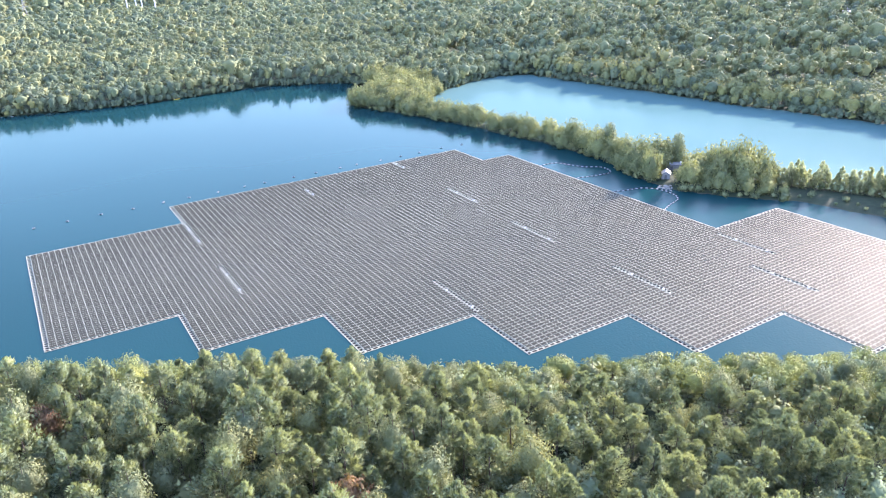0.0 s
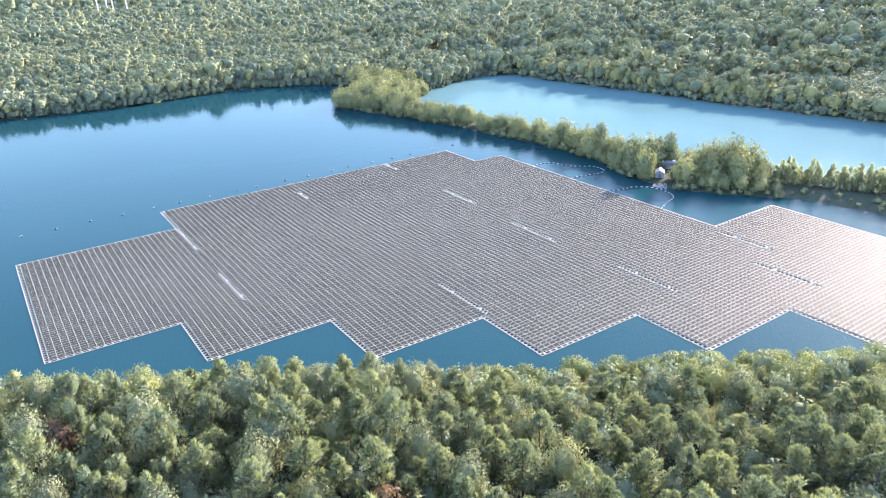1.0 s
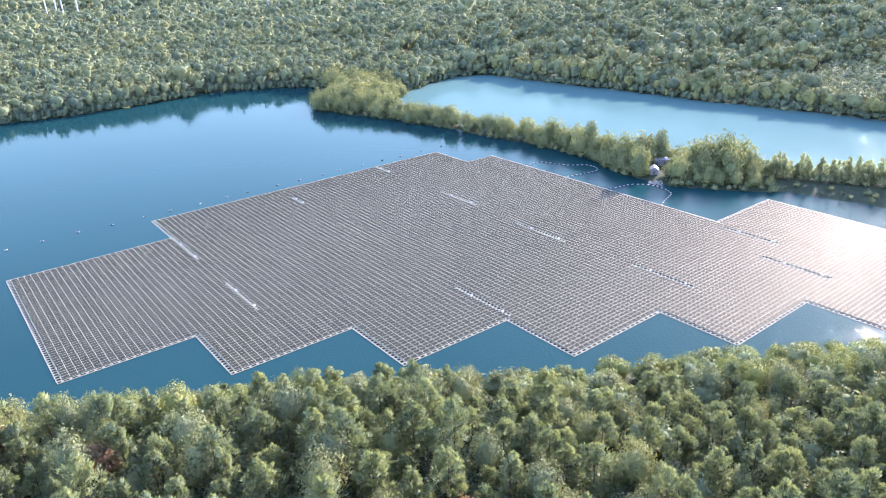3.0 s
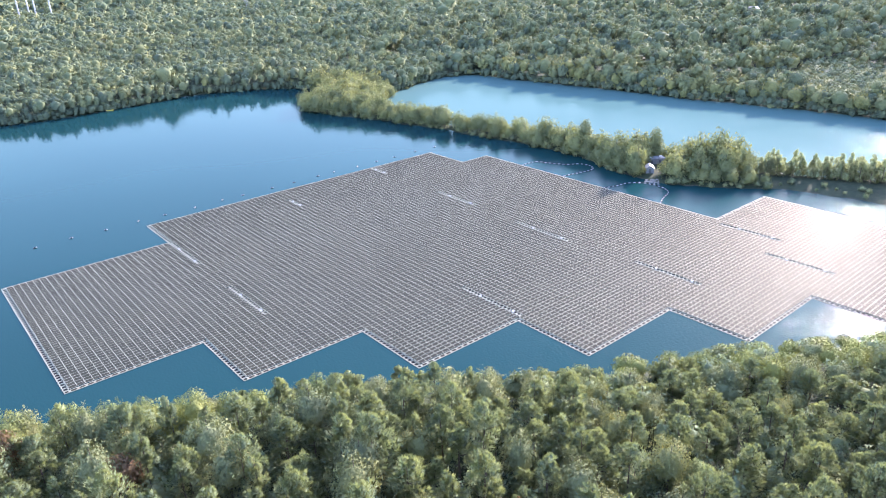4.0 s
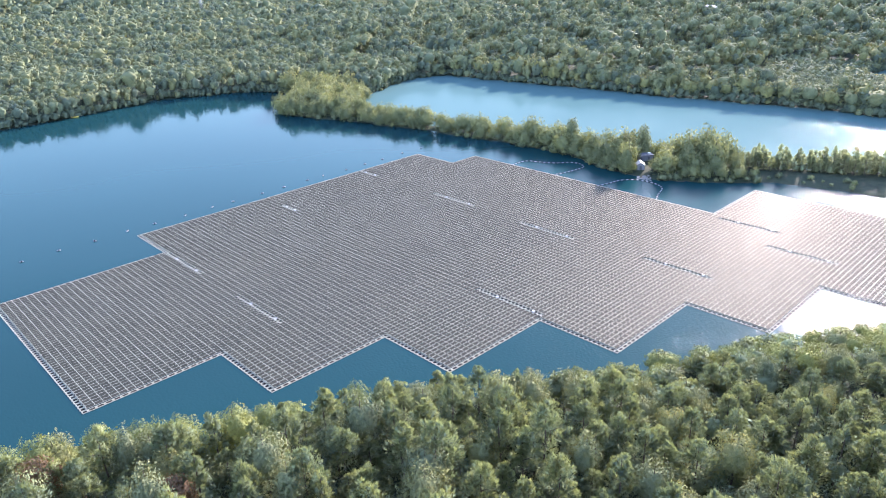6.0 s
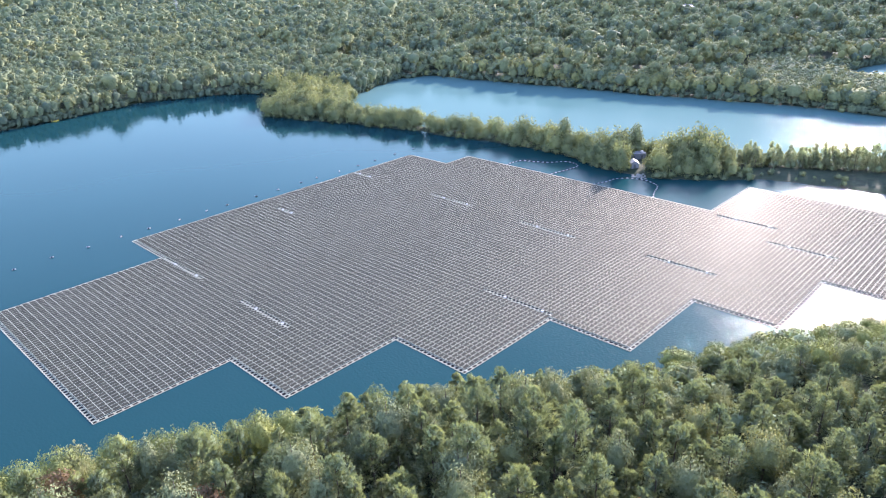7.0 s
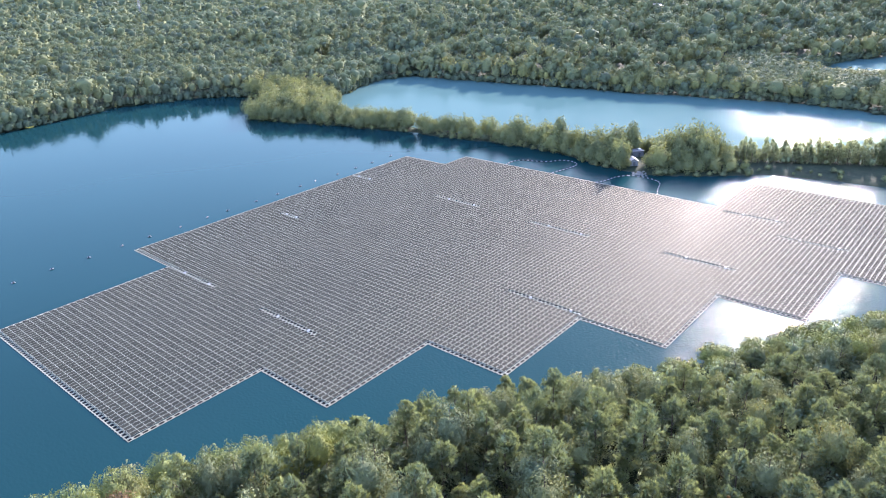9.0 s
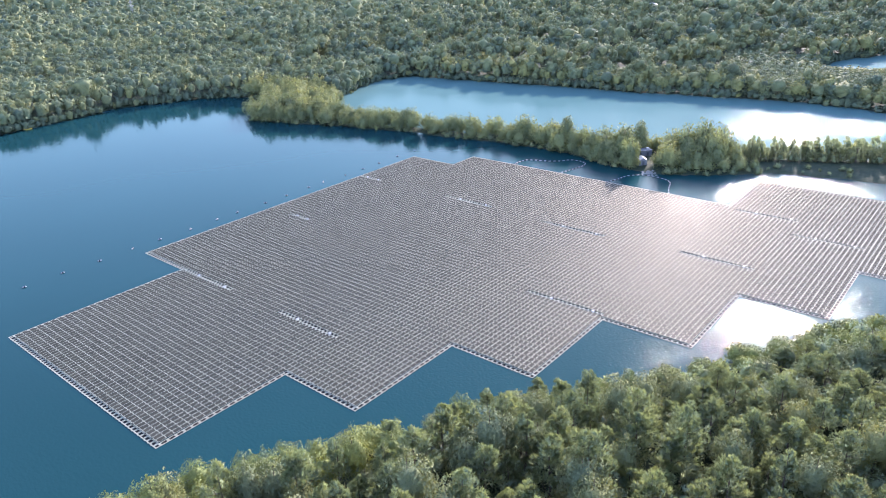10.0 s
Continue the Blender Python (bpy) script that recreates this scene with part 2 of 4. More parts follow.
# ---- plan: shores ----
LAKE = [(-160, 30), (-40, -8), (0, -25), (35, -46), (68, -66), (100, -88), (118, -99), (140, -113), (165, -128), (200, -150),
        (240, -178), (300, -195), (300, -150), (294, -98), (291, -82), (286, -64), (283, -54), (276, -44), (266, -34), (259, -20),
        (255, -8), (254, 2), (254, 14), (259, 28), (262, 44), (263, 60), (262, 76), (260, 94), (257, 112), (255, 130),
        (253, 146), (249, 165), (241, 194), (232, 222), (226, 245), (223, 262), (227, 274), (240, 284), (256, 296), (266, 312),
        (268, 328), (258, 350), (238, 367), (211, 380), (188, 390), (163, 384), (140, 382), (122, 381), (95, 379), (75, 382),
        (35, 390), (3, 402), (-160, 430)]
LAGOON = [(284, 250), (312, 270), (340, 282), (372, 290), (398, 278), (404, 230), (413, 178), (420, 130), (424, 86), (433, 48),
          (440, 10), (446, -24), (444, -56), (436, -80), (440, -130), (455, -200), (400, -235), (368, -170), (342, -112), (324, -76),
          (311, -52), (302, -34), (297, -16), (291, 2), (284, 22), (279, 46), (278, 70), (275, 94), (269, 120), (265, 142),
          (261, 170), (258, 196), (262, 222), (270, 238)]
POND = [(548, -8), (585, 4), (640, -10), (690, -45), (650, -80), (585, -75), (550, -45)]


def shore_distance(x, y, poly):
    """Signed distance to a shore: over 0 on land."""
    x, y = np.asarray(x, float), np.asarray(y, float)
    best, inside = np.full(x.shape, 1e18), np.zeros(x.shape, bool)
    for (ax, ay), (bx, by) in zip(poly, poly[1:] + poly[:1]):
        dx, dy = bx - ax, by - ay
        s = np.clip(((x - ax) * dx + (y - ay) * dy) / (dx * dx + dy * dy), 0, 1)
        best = np.minimum(best, (x - ax - s * dx) ** 2 + (y - ay - s * dy) ** 2)
        if dy:
            inside ^= ((ay > y) != (by > y)) & (x < dx * (y - ay) / dy + ax)
    return np.where(inside, -1, 1) * np.sqrt(best)


def rough(x, y, size):
    """Smooth uneven field, about -1 to 1."""
    a, b = x / size, y / size
    return (np.sin(a * 2.1 + 1.3 * np.sin(b * 1.7)) + np.sin(b * 2.3 + 1.1 * np.sin(a * 1.9 + 2)) + np.sin((a + b) * 1.3 + 4)) / 3


def land(x, y):
    d = np.minimum(np.minimum(shore_distance(x, y, LAKE), shore_distance(x, y, LAGOON)), shore_distance(x, y, POND))
    return d + 1.6 * rough(x, y, 9.0) + 0.7 * rough(x + 40, y, 3.5)


def height(x, y):
    x, y = np.asarray(x, float), np.asarray(y, float)
    d = land(x, y)
    near = np.clip((20 - y - 0.55 * x) / 60, 0, 1)
    low = np.clip((np.hypot(x - 100, y) - 420) / 900, 0, 1)
    up = 0.45 + 1.1 * (1 - np.exp(-np.maximum(d, 0) / 6)) + near * np.clip(d * 0.11, 0, 6.5) + low * (9 + 9 * rough(x, y, 260.0))
    return np.where(d > 0, np.minimum(up, 0.45 * d), np.maximum(-4.0, 0.45 * d))


def axis(lo, hi, step, far):
    mid = np.arange(lo, hi + step, step)
    out = [step]
    while sum(out) < far:
        out.append(out[-1] * 1.35)
    out = np.cumsum(out)
    return np.concatenate([(lo - out)[::-1], mid, mid[-1] + out])


def build_ground():
    gx, gy = axis(-180, 520, 5.0, 5000), axis(-250, 460, 5.0, 5000)
    x, y = np.meshgrid(gx, gy)
    z = height(x, y)
    nx, ny = len(gx), len(gy)
    i = (np.arange(ny - 1)[:, None] * nx + np.arange(nx - 1)[None]).ravel()
    me = mesh_of("ground", np.stack([x, y, z], -1), np.stack([i, i + 1, i + nx + 1, i + nx], -1), [GROUND])
    me.polygons.foreach_set("use_smooth", np.ones(len(me.polygons), bool))
    tagged(put("ground", me), "wooded ground with sandy lake banks and leaf litter", "ground", kind="structure")


def widened(poly, by):
    """The shore moved outwards, under the banks."""
    area = sum(ax * by_ - bx * ay for (ax, ay), (bx, by_) in zip(poly, poly[1:] + poly[:1]))
    turn, out = (1 if area > 0 else -1), []
    for k, (x, y) in enumerate(poly):
        a, b = Vector(poly[k - 1]), Vector(poly[(k + 1) % len(poly)])
        t = (b - a).normalized()
        out.append((x + turn * t.y * by, y - turn * t.x * by, 0.0))
    return out


def build_water():
    for name, poly, mat, label in (("water_lake", LAKE, WATER, "calm blue-green lake with fine ripples"),
                                   ("water_lagoon", LAGOON, LAGOON_WATER, "calm pale blue lagoon with fine ripples"),
                                   ("water_pond", POND, LAGOON_WATER, "small pond between the woods")):
        bm = bmesh.new()
        face = bm.faces.new([bm.verts.new(p) for p in widened(poly, 6.0)])
        face.normal_update()
        if face.normal.z < 0:
            face.normal_flip()
        bmesh.ops.triangulate(bm, faces=bm.faces[:])
        me = bpy.data.meshes.new(name)
        bm.to_mesh(me)
        bm.free()
        me.materials.append(mat)
        tagged(put(name, me), label, "water", kind="structure")


build_ground()
build_water()

# ---- floating solar array ----
PU, PV = 2.125, 1.52
PANEL_L, PANEL_W, TILT = 2.02, 1.08, radians(9.5)
SPANS = [(0, 18, 0, 55), (18, 28, -18, 55), (28, 36, -18, 72), (36, 54, -36, 72), (54, 72, -54, 72), (72, 90, -71, 72),
         (90, 100, -89, 72), (100, 108, -89, 54), (108, 126, -89, -35)]
AISLES = [(27, 36, 55), (27, 1, 19), (54, -36, -18), (81, -53, -36), (80, -17, 1), (81, 19, 36), (55, 55, 63), (81, 63, 72),
          (99, -70, -54), (106, -53, -37)]
CELLS = {(i, j) for a, b, lo, hi in SPANS for i in range(a, b) for j in range(lo, hi)}
LANES = {(i, j) for i, lo, hi in AISLES for j in range(lo, hi)} & CELLS
array = new("floating_solar_array")
tagged(array, "large floating solar array of tilted panels on white floats", "solar array")


def panel_verts():
    """One framed panel, its low edge towards -y."""
    l, w, t, f, rec = PANEL_L / 2, PANEL_W / 2, 0.04, 0.035, 0.006
    v = [(-l, -w, 0), (l, -w, 0), (l, w, 0), (-l, w, 0), (-l, -w, t), (l, -w, t), (l, w, t), (-l, w, t),
         (-l + f, -w + f, t), (l - f, -w + f, t), (l - f, w - f, t), (-l + f, w - f, t)]
    v = np.array(v)
    c, s = math.cos(TILT), math.sin(TILT)
    y, z = v[:, 1] * c - v[:, 2] * s, v[:, 1] * s + v[:, 2] * c
    v = np.stack([v[:, 0], y, z + 0.43], -1)
    q = [[8, 9, 10, 11], [4, 5, 9, 8], [5, 6, 10, 9], [6, 7, 11, 10], [7, 4, 8, 11], [0, 1, 5, 4], [1, 2, 6, 5], [2, 3, 7, 6], [3, 0, 4, 7], [3, 2, 1, 0]]
    return v, np.array(q), [0] + [1] * 9


def build_panels():
    v, q, idx = panel_verts()
    rng = np.random.default_rng(3)
    cells = sorted(CELLS - LANES)
    near = [c for c in cells if 36 <= c[0] < 54 and -36 <= c[1] < -19][:300]
    me = mesh_of("solar_panel", v, q[1:], [ALU])
    top, low = v[8:12], v[8:12] - [0, 0, 0.02]
    pane = mesh_of("glass_pane", np.concatenate([low, top]), [[4, 5, 6, 7], [0, 1, 5, 4], [1, 2, 6, 5], [2, 3, 7, 6], [3, 0, 4, 7]], [GLASS])
    for i, j in near:
        frame_ob = put("solar_panel", me, array, pose((i + 0.5) * PU, (j + 0.5) * PV - 0.2, 0, rng.normal(0, 0.4), rng.normal(0, 0.4), 0))
        put("glass_pane", pane, frame_ob)
    rest = np.array(sorted(set(cells) - set(near)), float)
    at = np.stack([(rest[:, 0] + 0.5) * PU, (rest[:, 1] + 0.5) * PV - 0.2, 0 * rest[:, 0]], -1)
    n = len(rest)
    wob = rng.normal(0, 0.007, (n, 2))
    wob[(rest[:, 1] == -45) & (rest[:, 0] > 82) & (rest[:, 0] < 100), 1] += 0.03
    vv = np.repeat(v[None], n, 0)
    vv[:, :, 2] += vv[:, :, 0] * wob[:, :1] + vv[:, :, 1] * wob[:, 1:]
    vv = vv + at[:, None]
    f = q[None] + 12 * np.arange(n)[:, None, None]
    ob = put("panel_field", mesh_of("panel_field", vv, f.reshape(-1, 4), [GLASS, ALU], np.tile(idx, n)), array)
    tagged(ob, "rows of dark blue-grey framed solar panels", kind="stuff")


def build_floats():
    c = np.array(sorted(CELLS - LANES), float)
    x, y = c[:, 0] * PU, c[:, 1] * PV
    east = c[:, 0] >= 106
    open_row = np.where(east, c[:, 1] % 4 != 0, c[:, 1] % 2 == 1)
    inset, top = np.where(open_row, np.where(east, 0.36, 0.24), 0.04), np.where(open_row, 0.30, 0.33)
    tread = (np.stack([x + inset, y + 1.10, 0 * x - 0.15], -1), np.stack([x + PU - inset, y + 1.46, top], -1))
    slim, tall = np.where(c[:, 0] >= 90, 0.022, 0.035), np.where(c[:, 0] >= 90, 0.37, 0.44)
    rib = (np.stack([x - slim, y + 0.02, 0 * x + 0.30], -1), np.stack([x + slim, y + np.where(open_row, 1.08, 1.50), tall], -1))
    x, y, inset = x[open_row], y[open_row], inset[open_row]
    # black sheets inside the openings, shade put into colour
    hole_shade = (np.stack([x - inset, y + 1.08, 0 * x - 0.20], -1), np.stack([x + inset, y + 1.48, 0 * x + 0.275], -1))
    tagged(put("float_gap_shade", boxes_mesh("float_gap_shade", *hole_shade, FLOAT_BLACK_AND_SHADE, (0,)), array), "black sheets standing for shade in the walkway float openings", kind="stuff")
    tagged(put("walkway_decking", boxes_mesh("walkway_decking", *tread, FLOAT, (0, 1, 3, 4)), array), "pale walkway floats between every second pair of panel rows", kind="stuff")
    tagged(put("support_rim", boxes_mesh("support_rim", *rib, EDGE_FLOAT, (0, 2, 4)), array), "raised pale float rims under the panel ends", kind="stuff")


def ladder_mesh(name, blocks):
    """A float of a few blocks with an open gap between them."""
    return boxes_mesh(name, [b[0] for b in blocks], [b[1] for b in blocks], EDGE_FLOAT)


def build_border():
    """Ladder-like outer floats, black fill between the rungs in place of shaded water; those on the near side stand as
    floats of their own.
    """
    row = [((-0.02, -0.24, -0.15), (PU + 0.02, -0.08, 0.12)), ((-0.30, -0.08, -0.12), (-0.04, 0.74, 0.13)), ((0.04, -0.08, -0.12), (0.30, 0.74, 0.13)),
           ((-0.02, 0.74, -0.12), (PU + 0.02, 0.96, 0.12))]
    side = [((-0.20, 0.0, -0.15), (0.02, PV - 0.08, 0.15)), ((0.02, -0.20, -0.12), (1.06, -0.04, 0.18)), ((0.02, 0.06, -0.12), (1.06, 0.22, 0.18)),
            ((-0.34, 0.60, -0.15), (-0.20, 0.90, 0.13)), ((1.06, 0.0, -0.12), (1.22, PV, 0.17))]
    end = [((-0.25, -0.20, -0.12), (0.25, 0.96, 0.18))]
    corner = [((-1.45, -1.25, -0.15), (-0.02, -1.08, 0.14)), ((-1.45, -1.08, -0.15), (-1.25, -0.02, 0.15)), ((-1.25, -0.24, -0.12), (-0.02, -0.02, 0.17)),
              ((-0.24, -1.08, -0.12), (-0.02, -0.24, 0.17))]
    lane = [((0.95, -0.02, -0.15), (1.15, PV - 0.02, 0.28)), ((0.26, -0.22, -0.12), (0.95, 0.14, 0.27)), ((1.15, 0.44, -0.12), (PU - 0.26, 0.80, 0.27))]
    # black boxes that fill the gaps, painting the shade on the water there
    well_fills = {"row": ((0.30, -0.08, -0.2), (PU - 0.30, 0.74, 0.05)), "side": ((0.02, 0.22, -0.2), (1.06, PV - 0.20, 0.02)), "corner": ((-1.25, -1.08, -0.2), (-0.24, -0.24, 0.02)), "lane": ((0.0, -0.02, -0.2), (PU, PV - 0.02, 0.06))}
    kinds = {"row": row, "side": side, "end": end, "corner": corner, "lane": lane}
    meshes = {k: ladder_mesh("edge_float", v) for k, v in kinds.items()}
    placed = []
    for i, j in sorted(CELLS):
        x, y = i * PU, j * PV
        if (i, j - 1) not in CELLS:
            placed.append(("row", x, y - 1.05, 1, 1))
            if (i + 1, j - 1) in CELLS or (i + 1, j) not in CELLS:
                placed.append(("end", x + PU, y - 1.05, 1, 1))
        if (i, j + 1) not in CELLS:
            placed.append(("row", x, y + PV + 1.05, 1, -1))
        if (i - 1, j) not in CELLS:
            placed.append(("side", x - 1.25, y, 1, 1))
        if (i + 1, j) not in CELLS:
            placed.append(("side", x + PU + 1.25, y, -1, 1))
        for sx in (-1, 1):
            for sy in (-1, 1):
                if (i + sx, j) not in CELLS and (i, j + sy) not in CELLS:
                    placed.append(("corner", x + (sx > 0) * PU, y + (sy > 0) * PV, -sx, -sy))
    for i, j in sorted(LANES):
        placed.append(("lane", i * PU, j * PV, 1, 1))
    lo, hi, wlo, whi, alo, ahi, count = [], [], [], [], [], [], 0
    for kind, x, y, fx, fy in placed:
        if kind in well_fills:
            a, b = well_fills[kind]
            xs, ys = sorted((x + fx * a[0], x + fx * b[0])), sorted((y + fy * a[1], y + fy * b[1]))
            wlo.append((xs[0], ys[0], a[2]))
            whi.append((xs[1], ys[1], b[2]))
        if fx > 0 and fy > 0 and kind != "lane" and x < 160 and count < 300:
            put("edge_float", meshes[kind], array, pose(x, y, 0))
            count += 1
            continue
        for a, b in kinds[kind]:
            xs, ys = sorted((x + fx * a[0], x + fx * b[0])), sorted((y + fy * a[1], y + fy * b[1]))
            (alo if kind == "lane" else lo).append((xs[0], ys[0], a[2]))
            (ahi if kind == "lane" else hi).append((xs[1], ys[1], b[2]))
    tagged(put("aisle_decking", boxes_mesh("aisle_decking", alo, ahi, AISLE_FLOAT), array), "white zigzag floats of the service aisles", kind="stuff")
    ob = put("border_decking", boxes_mesh("border_decking", lo, hi, EDGE_FLOAT), array)
    tagged(ob, "white ladder-like edge floats with open gaps", kind="stuff")
    tagged(put("well_shade", boxes_mesh("well_shade", wlo, whi, FLOAT_BLACK_AND_SHADE), array), "black boxes standing for shaded water between the edge and aisle floats", kind="stuff")


build_panels()
build_floats()
build_border()

# ---- trees ----
def leaf_tris(p, d, nrm, length, width):
    s = np.cross(d, nrm)
    s /= np.linalg.norm(s, axis=-1, keepdims=True) + 1e-9
    w = np.asarray(width)[..., None] / 2
    return np.stack([p - s * w, p + s * w, p + d * np.asarray(length)[..., None]], -2)


def unit(a):
    return a / (np.linalg.norm(a, axis=-1, keepdims=True) + 1e-9)


def lumps(rng, lobes, spread=0.42):
    """Directions of a crown's lobes, spread evenly over the upper part of a ball."""
    k = np.arange(lobes)
    z = 1 - (k + rng.uniform(0.2, 0.8, lobes)) / lobes * 1.55
    a = k * 2.4 + rng.uniform(0, 6.3) + rng.normal(0, 0.25, lobes)
    flat = np.sqrt(np.clip(1 - z * z, 0, 1))
    return np.stack([np.cos(a) * flat, np.sin(a) * flat, z], -1), rng.uniform(0.16, 0.42, lobes), spread


def bulge(d, lobes):
    """How far the lobed crown reaches along each direction."""
    c, lift, spread = lobes
    near = np.exp(-(np.arccos(np.clip(d @ c.T, -1, 1)) / spread) ** 2) * lift
    return 0.72 + near.max(-1)


def lobed_dome(rng, rings, segs, lobes, low=-0.6):
    """A lobed dome: corners, normals and triangles."""
    top, bottom = math.pi / 2, math.asin(low)
    d = [(0.0, 0.0, 1.0)]
    for r in range(1, rings + 1):
        e = top + (bottom - top) * r / rings
        for k in range(segs):
            a = (k + 0.5 * (r % 2)) * math.tau / segs + rng.normal(0, 0.08)
            d.append((math.cos(e) * math.cos(a), math.cos(e) * math.sin(a), math.sin(e)))
    d = np.array(d)
    v = d * bulge(d, lobes)[:, None]
    f = [(0, 1 + k, 1 + (k + 1) % segs) for k in range(segs)]
    for r in range(rings - 1):
        a, b = 1 + r * segs, 1 + (r + 1) * segs
        for k in range(segs):
            q = (k + 1) % segs
            if r % 2:
                f += [(a + k, b + k, b + q), (a + k, b + q, a + q)]
            else:
                f += [(a + k, b + k, a + q), (a + q, b + k, b + q)]
    f = np.array(f)
    n = np.zeros_like(v)
    fn = np.cross(v[f[:, 1]] - v[f[:, 0]], v[f[:, 2]] - v[f[:, 0]])
    for k in range(3):
        np.add.at(n, f[:, k], fn)
    return v, unit(n), f


def lobe_leaves(rng, n, lobes, leaf, far=(0.62, 1.16)):
    """Leaves standing on a lobed dome: corners and normals, in units of the dome."""
    c, lift, spread = lobes
    pick = rng.integers(0, len(c), n)
    d = unit(c[pick] + rng.normal(0, spread * 0.62, (n, 3)))
    p = d * (bulge(d, lobes) * rng.uniform(*far, n))[:, None]
    soft = unit(d * 0.75 + (d - c[pick]) * 1.25 + rng.normal(0, 0.10, (n, 3)))
    nrm = unit(soft + rng.normal(0, 0.5, (n, 3)))
    t = unit(np.cross(nrm, rng.normal(0, 1, (n, 3))))
    size = leaf * rng.uniform(0.6, 1.4, n)
    tri = leaf_tris(p - t * size[:, None] * 0.4, t, nrm, size, size * 0.75)
    return tri.reshape(-1, 3), np.repeat(soft, 3, 0)


def round_crown(rng, n, base, top, radius, leaf, lobes=26):
    """A broadleaf crown: a lobed core hung with leaves."""
    form = lumps(rng, lobes, 0.30 + 2.2 / lobes)
    v, nv, f = lobed_dome(rng, 6, 11, form, -0.8)
    tri, soft = lobe_leaves(rng, n, form, leaf / radius)
    size = np.array([radius, radius, (top - base) * 0.5]) * 0.93
    middle = np.array([0, 0, base + (top - base) * 0.48])
    verts = np.concatenate([v * 0.62, tri]) * size + middle
    faces = np.concatenate([f, len(v) + np.arange(len(tri)).reshape(-1, 3)])
    return verts, faces, unit(np.concatenate([nv, soft]) / size)


def pine_crown(rng, n, base, top, radius, leaf, plumes=34):
    """A pine crown: upswept plumes of needle sprays round an open blunt cone."""
    h = top - base
    k = np.arange(plumes)
    f = ((k + rng.uniform(0, 0.9, plumes)) / plumes) ** 0.8
    a = k * 2.4 + rng.normal(0, 0.4, plumes)
    reach = radius * 1.12 * np.clip(1.04 - f, 0, 1) ** 0.68 * rng.uniform(0.45, 1.08, plumes)
    out = np.stack([np.cos(a), np.sin(a), 0 * a], -1)
    foot = out * reach[:, None] * 0.72
    foot[:, 2] = base + h * f * 0.80 + rng.normal(0, 0.02, plumes) * h
    way = unit(out * (1.0 - 0.8 * f)[:, None] + [0, 0, 0.5] + np.outer(f, [0, 0, 0.9]) + rng.normal(0, 0.14, (plumes, 3)))
    long = radius * rng.uniform(0.46, 0.84, plumes) * (1.0 - 0.3 * f)
    pick = rng.integers(0, plumes, n)
    u = rng.uniform(0, 1, n) ** 0.8
    side = unit(np.cross(way[pick], unit(rng.normal(0, 1, (n, 3)))))
    side = unit(side + [0, 0, 0.35])
    fat = long[pick] * 0.44 * np.sin(np.pi * np.clip(u, 0.06, 0.98) ** 0.75) * rng.uniform(0.45, 1.1, n)
    p = foot[pick] + way[pick] * (long[pick] * u)[:, None] + side * fat[:, None]
    d = unit(way[pick] * (0.5 + 0.6 * u)[:, None] + side * 0.75 + rng.normal(0, 0.22, (n, 3)))
    nrm = unit(np.cross(d, np.cross(side, d)) + rng.normal(0, 0.3, (n, 3)))
    soft = unit(side * 0.9 + way[pick] * (0.1 + 0.5 * u)[:, None] + out[pick] * 0.3 + [0, 0, 0.15] + rng.normal(0, 0.12, (n, 3)))
    size = leaf * rng.uniform(0.7, 1.5, n)
    tri = leaf_tris(p, d, nrm, size * 1.7, size * 0.6).reshape(-1, 3)
    return tri, np.arange(len(tri)).reshape(-1, 3), np.repeat(soft, 3, 0)


def trunk_mesh(rng, name, top, girth, base, radius):
    bm = bmesh.new()
    lean = Vector((rng.normal(0, 0.25), rng.normal(0, 0.25), 0))
    rod(bm, (0, 0, -0.6), Vector((0, 0, top * 0.45)) + lean, girth, girth * 0.65, 6)
    rod(bm, Vector((0, 0, top * 0.45)) + lean, Vector((0, 0, top * 0.93)) + lean * 1.5, girth * 0.65, 0.04, 5)
    for k in range(4):
        a, z = k * 2.4 + rng.uniform(0, 1), base + (top - base) * (0.05 + 0.16 * k)
        foot = Vector((0, 0, z)) + lean
        rod(bm, foot, foot + Vector((math.cos(a) * radius * 0.6, math.sin(a) * radius * 0.6, radius * 0.35)), girth * 0.35, 0.03, 4)
    me = bpy.data.meshes.new(name)
    bm.to_mesh(me)
    bm.free()
    me.materials.append(BARK)
    return me


def tree_kind(kind, seed, n, top, base, radius, leaf, mat, girth, lobes=26):
    rng = np.random.default_rng(seed)
    make = pine_crown if kind == "pine" else round_crown
    verts, faces, soft = make(rng, n, base, top, radius, leaf, lobes)
    crown = mesh_of("crown", verts, faces, [mat], None, soft)
    crown.polygons.foreach_set("use_smooth", np.ones(len(crown.polygons), bool))
    return trunk_mesh(rng, "trunk", top, girth, base, radius), crown


def plant(name, meshes, x, y, z, size, wide, turn, label, group):
    root = new(name)
    root.matrix_basis = pose(x, y, z, 0, 0, turn) @ Matrix.Diagonal((size * wide, size * wide, size, 1))
    put("trunk", meshes[0], root)
    put("crown", meshes[1], root)
    return tagged(root, label, "tree", group)


def scatter(rng, x0, y0, x1, y1, step, jitter=0.42):
    gx, gy = np.meshgrid(np.arange(x0, x1, step), np.arange(y0, y1, step))
    gx = gx + (np.arange(gx.shape[0]) % 2)[:, None] * step / 2
    return (gx + rng.uniform(-jitter, jitter, gx.shape) * step).ravel(), (gy + rng.uniform(-jitter, jitter, gy.shape) * step).ravel()


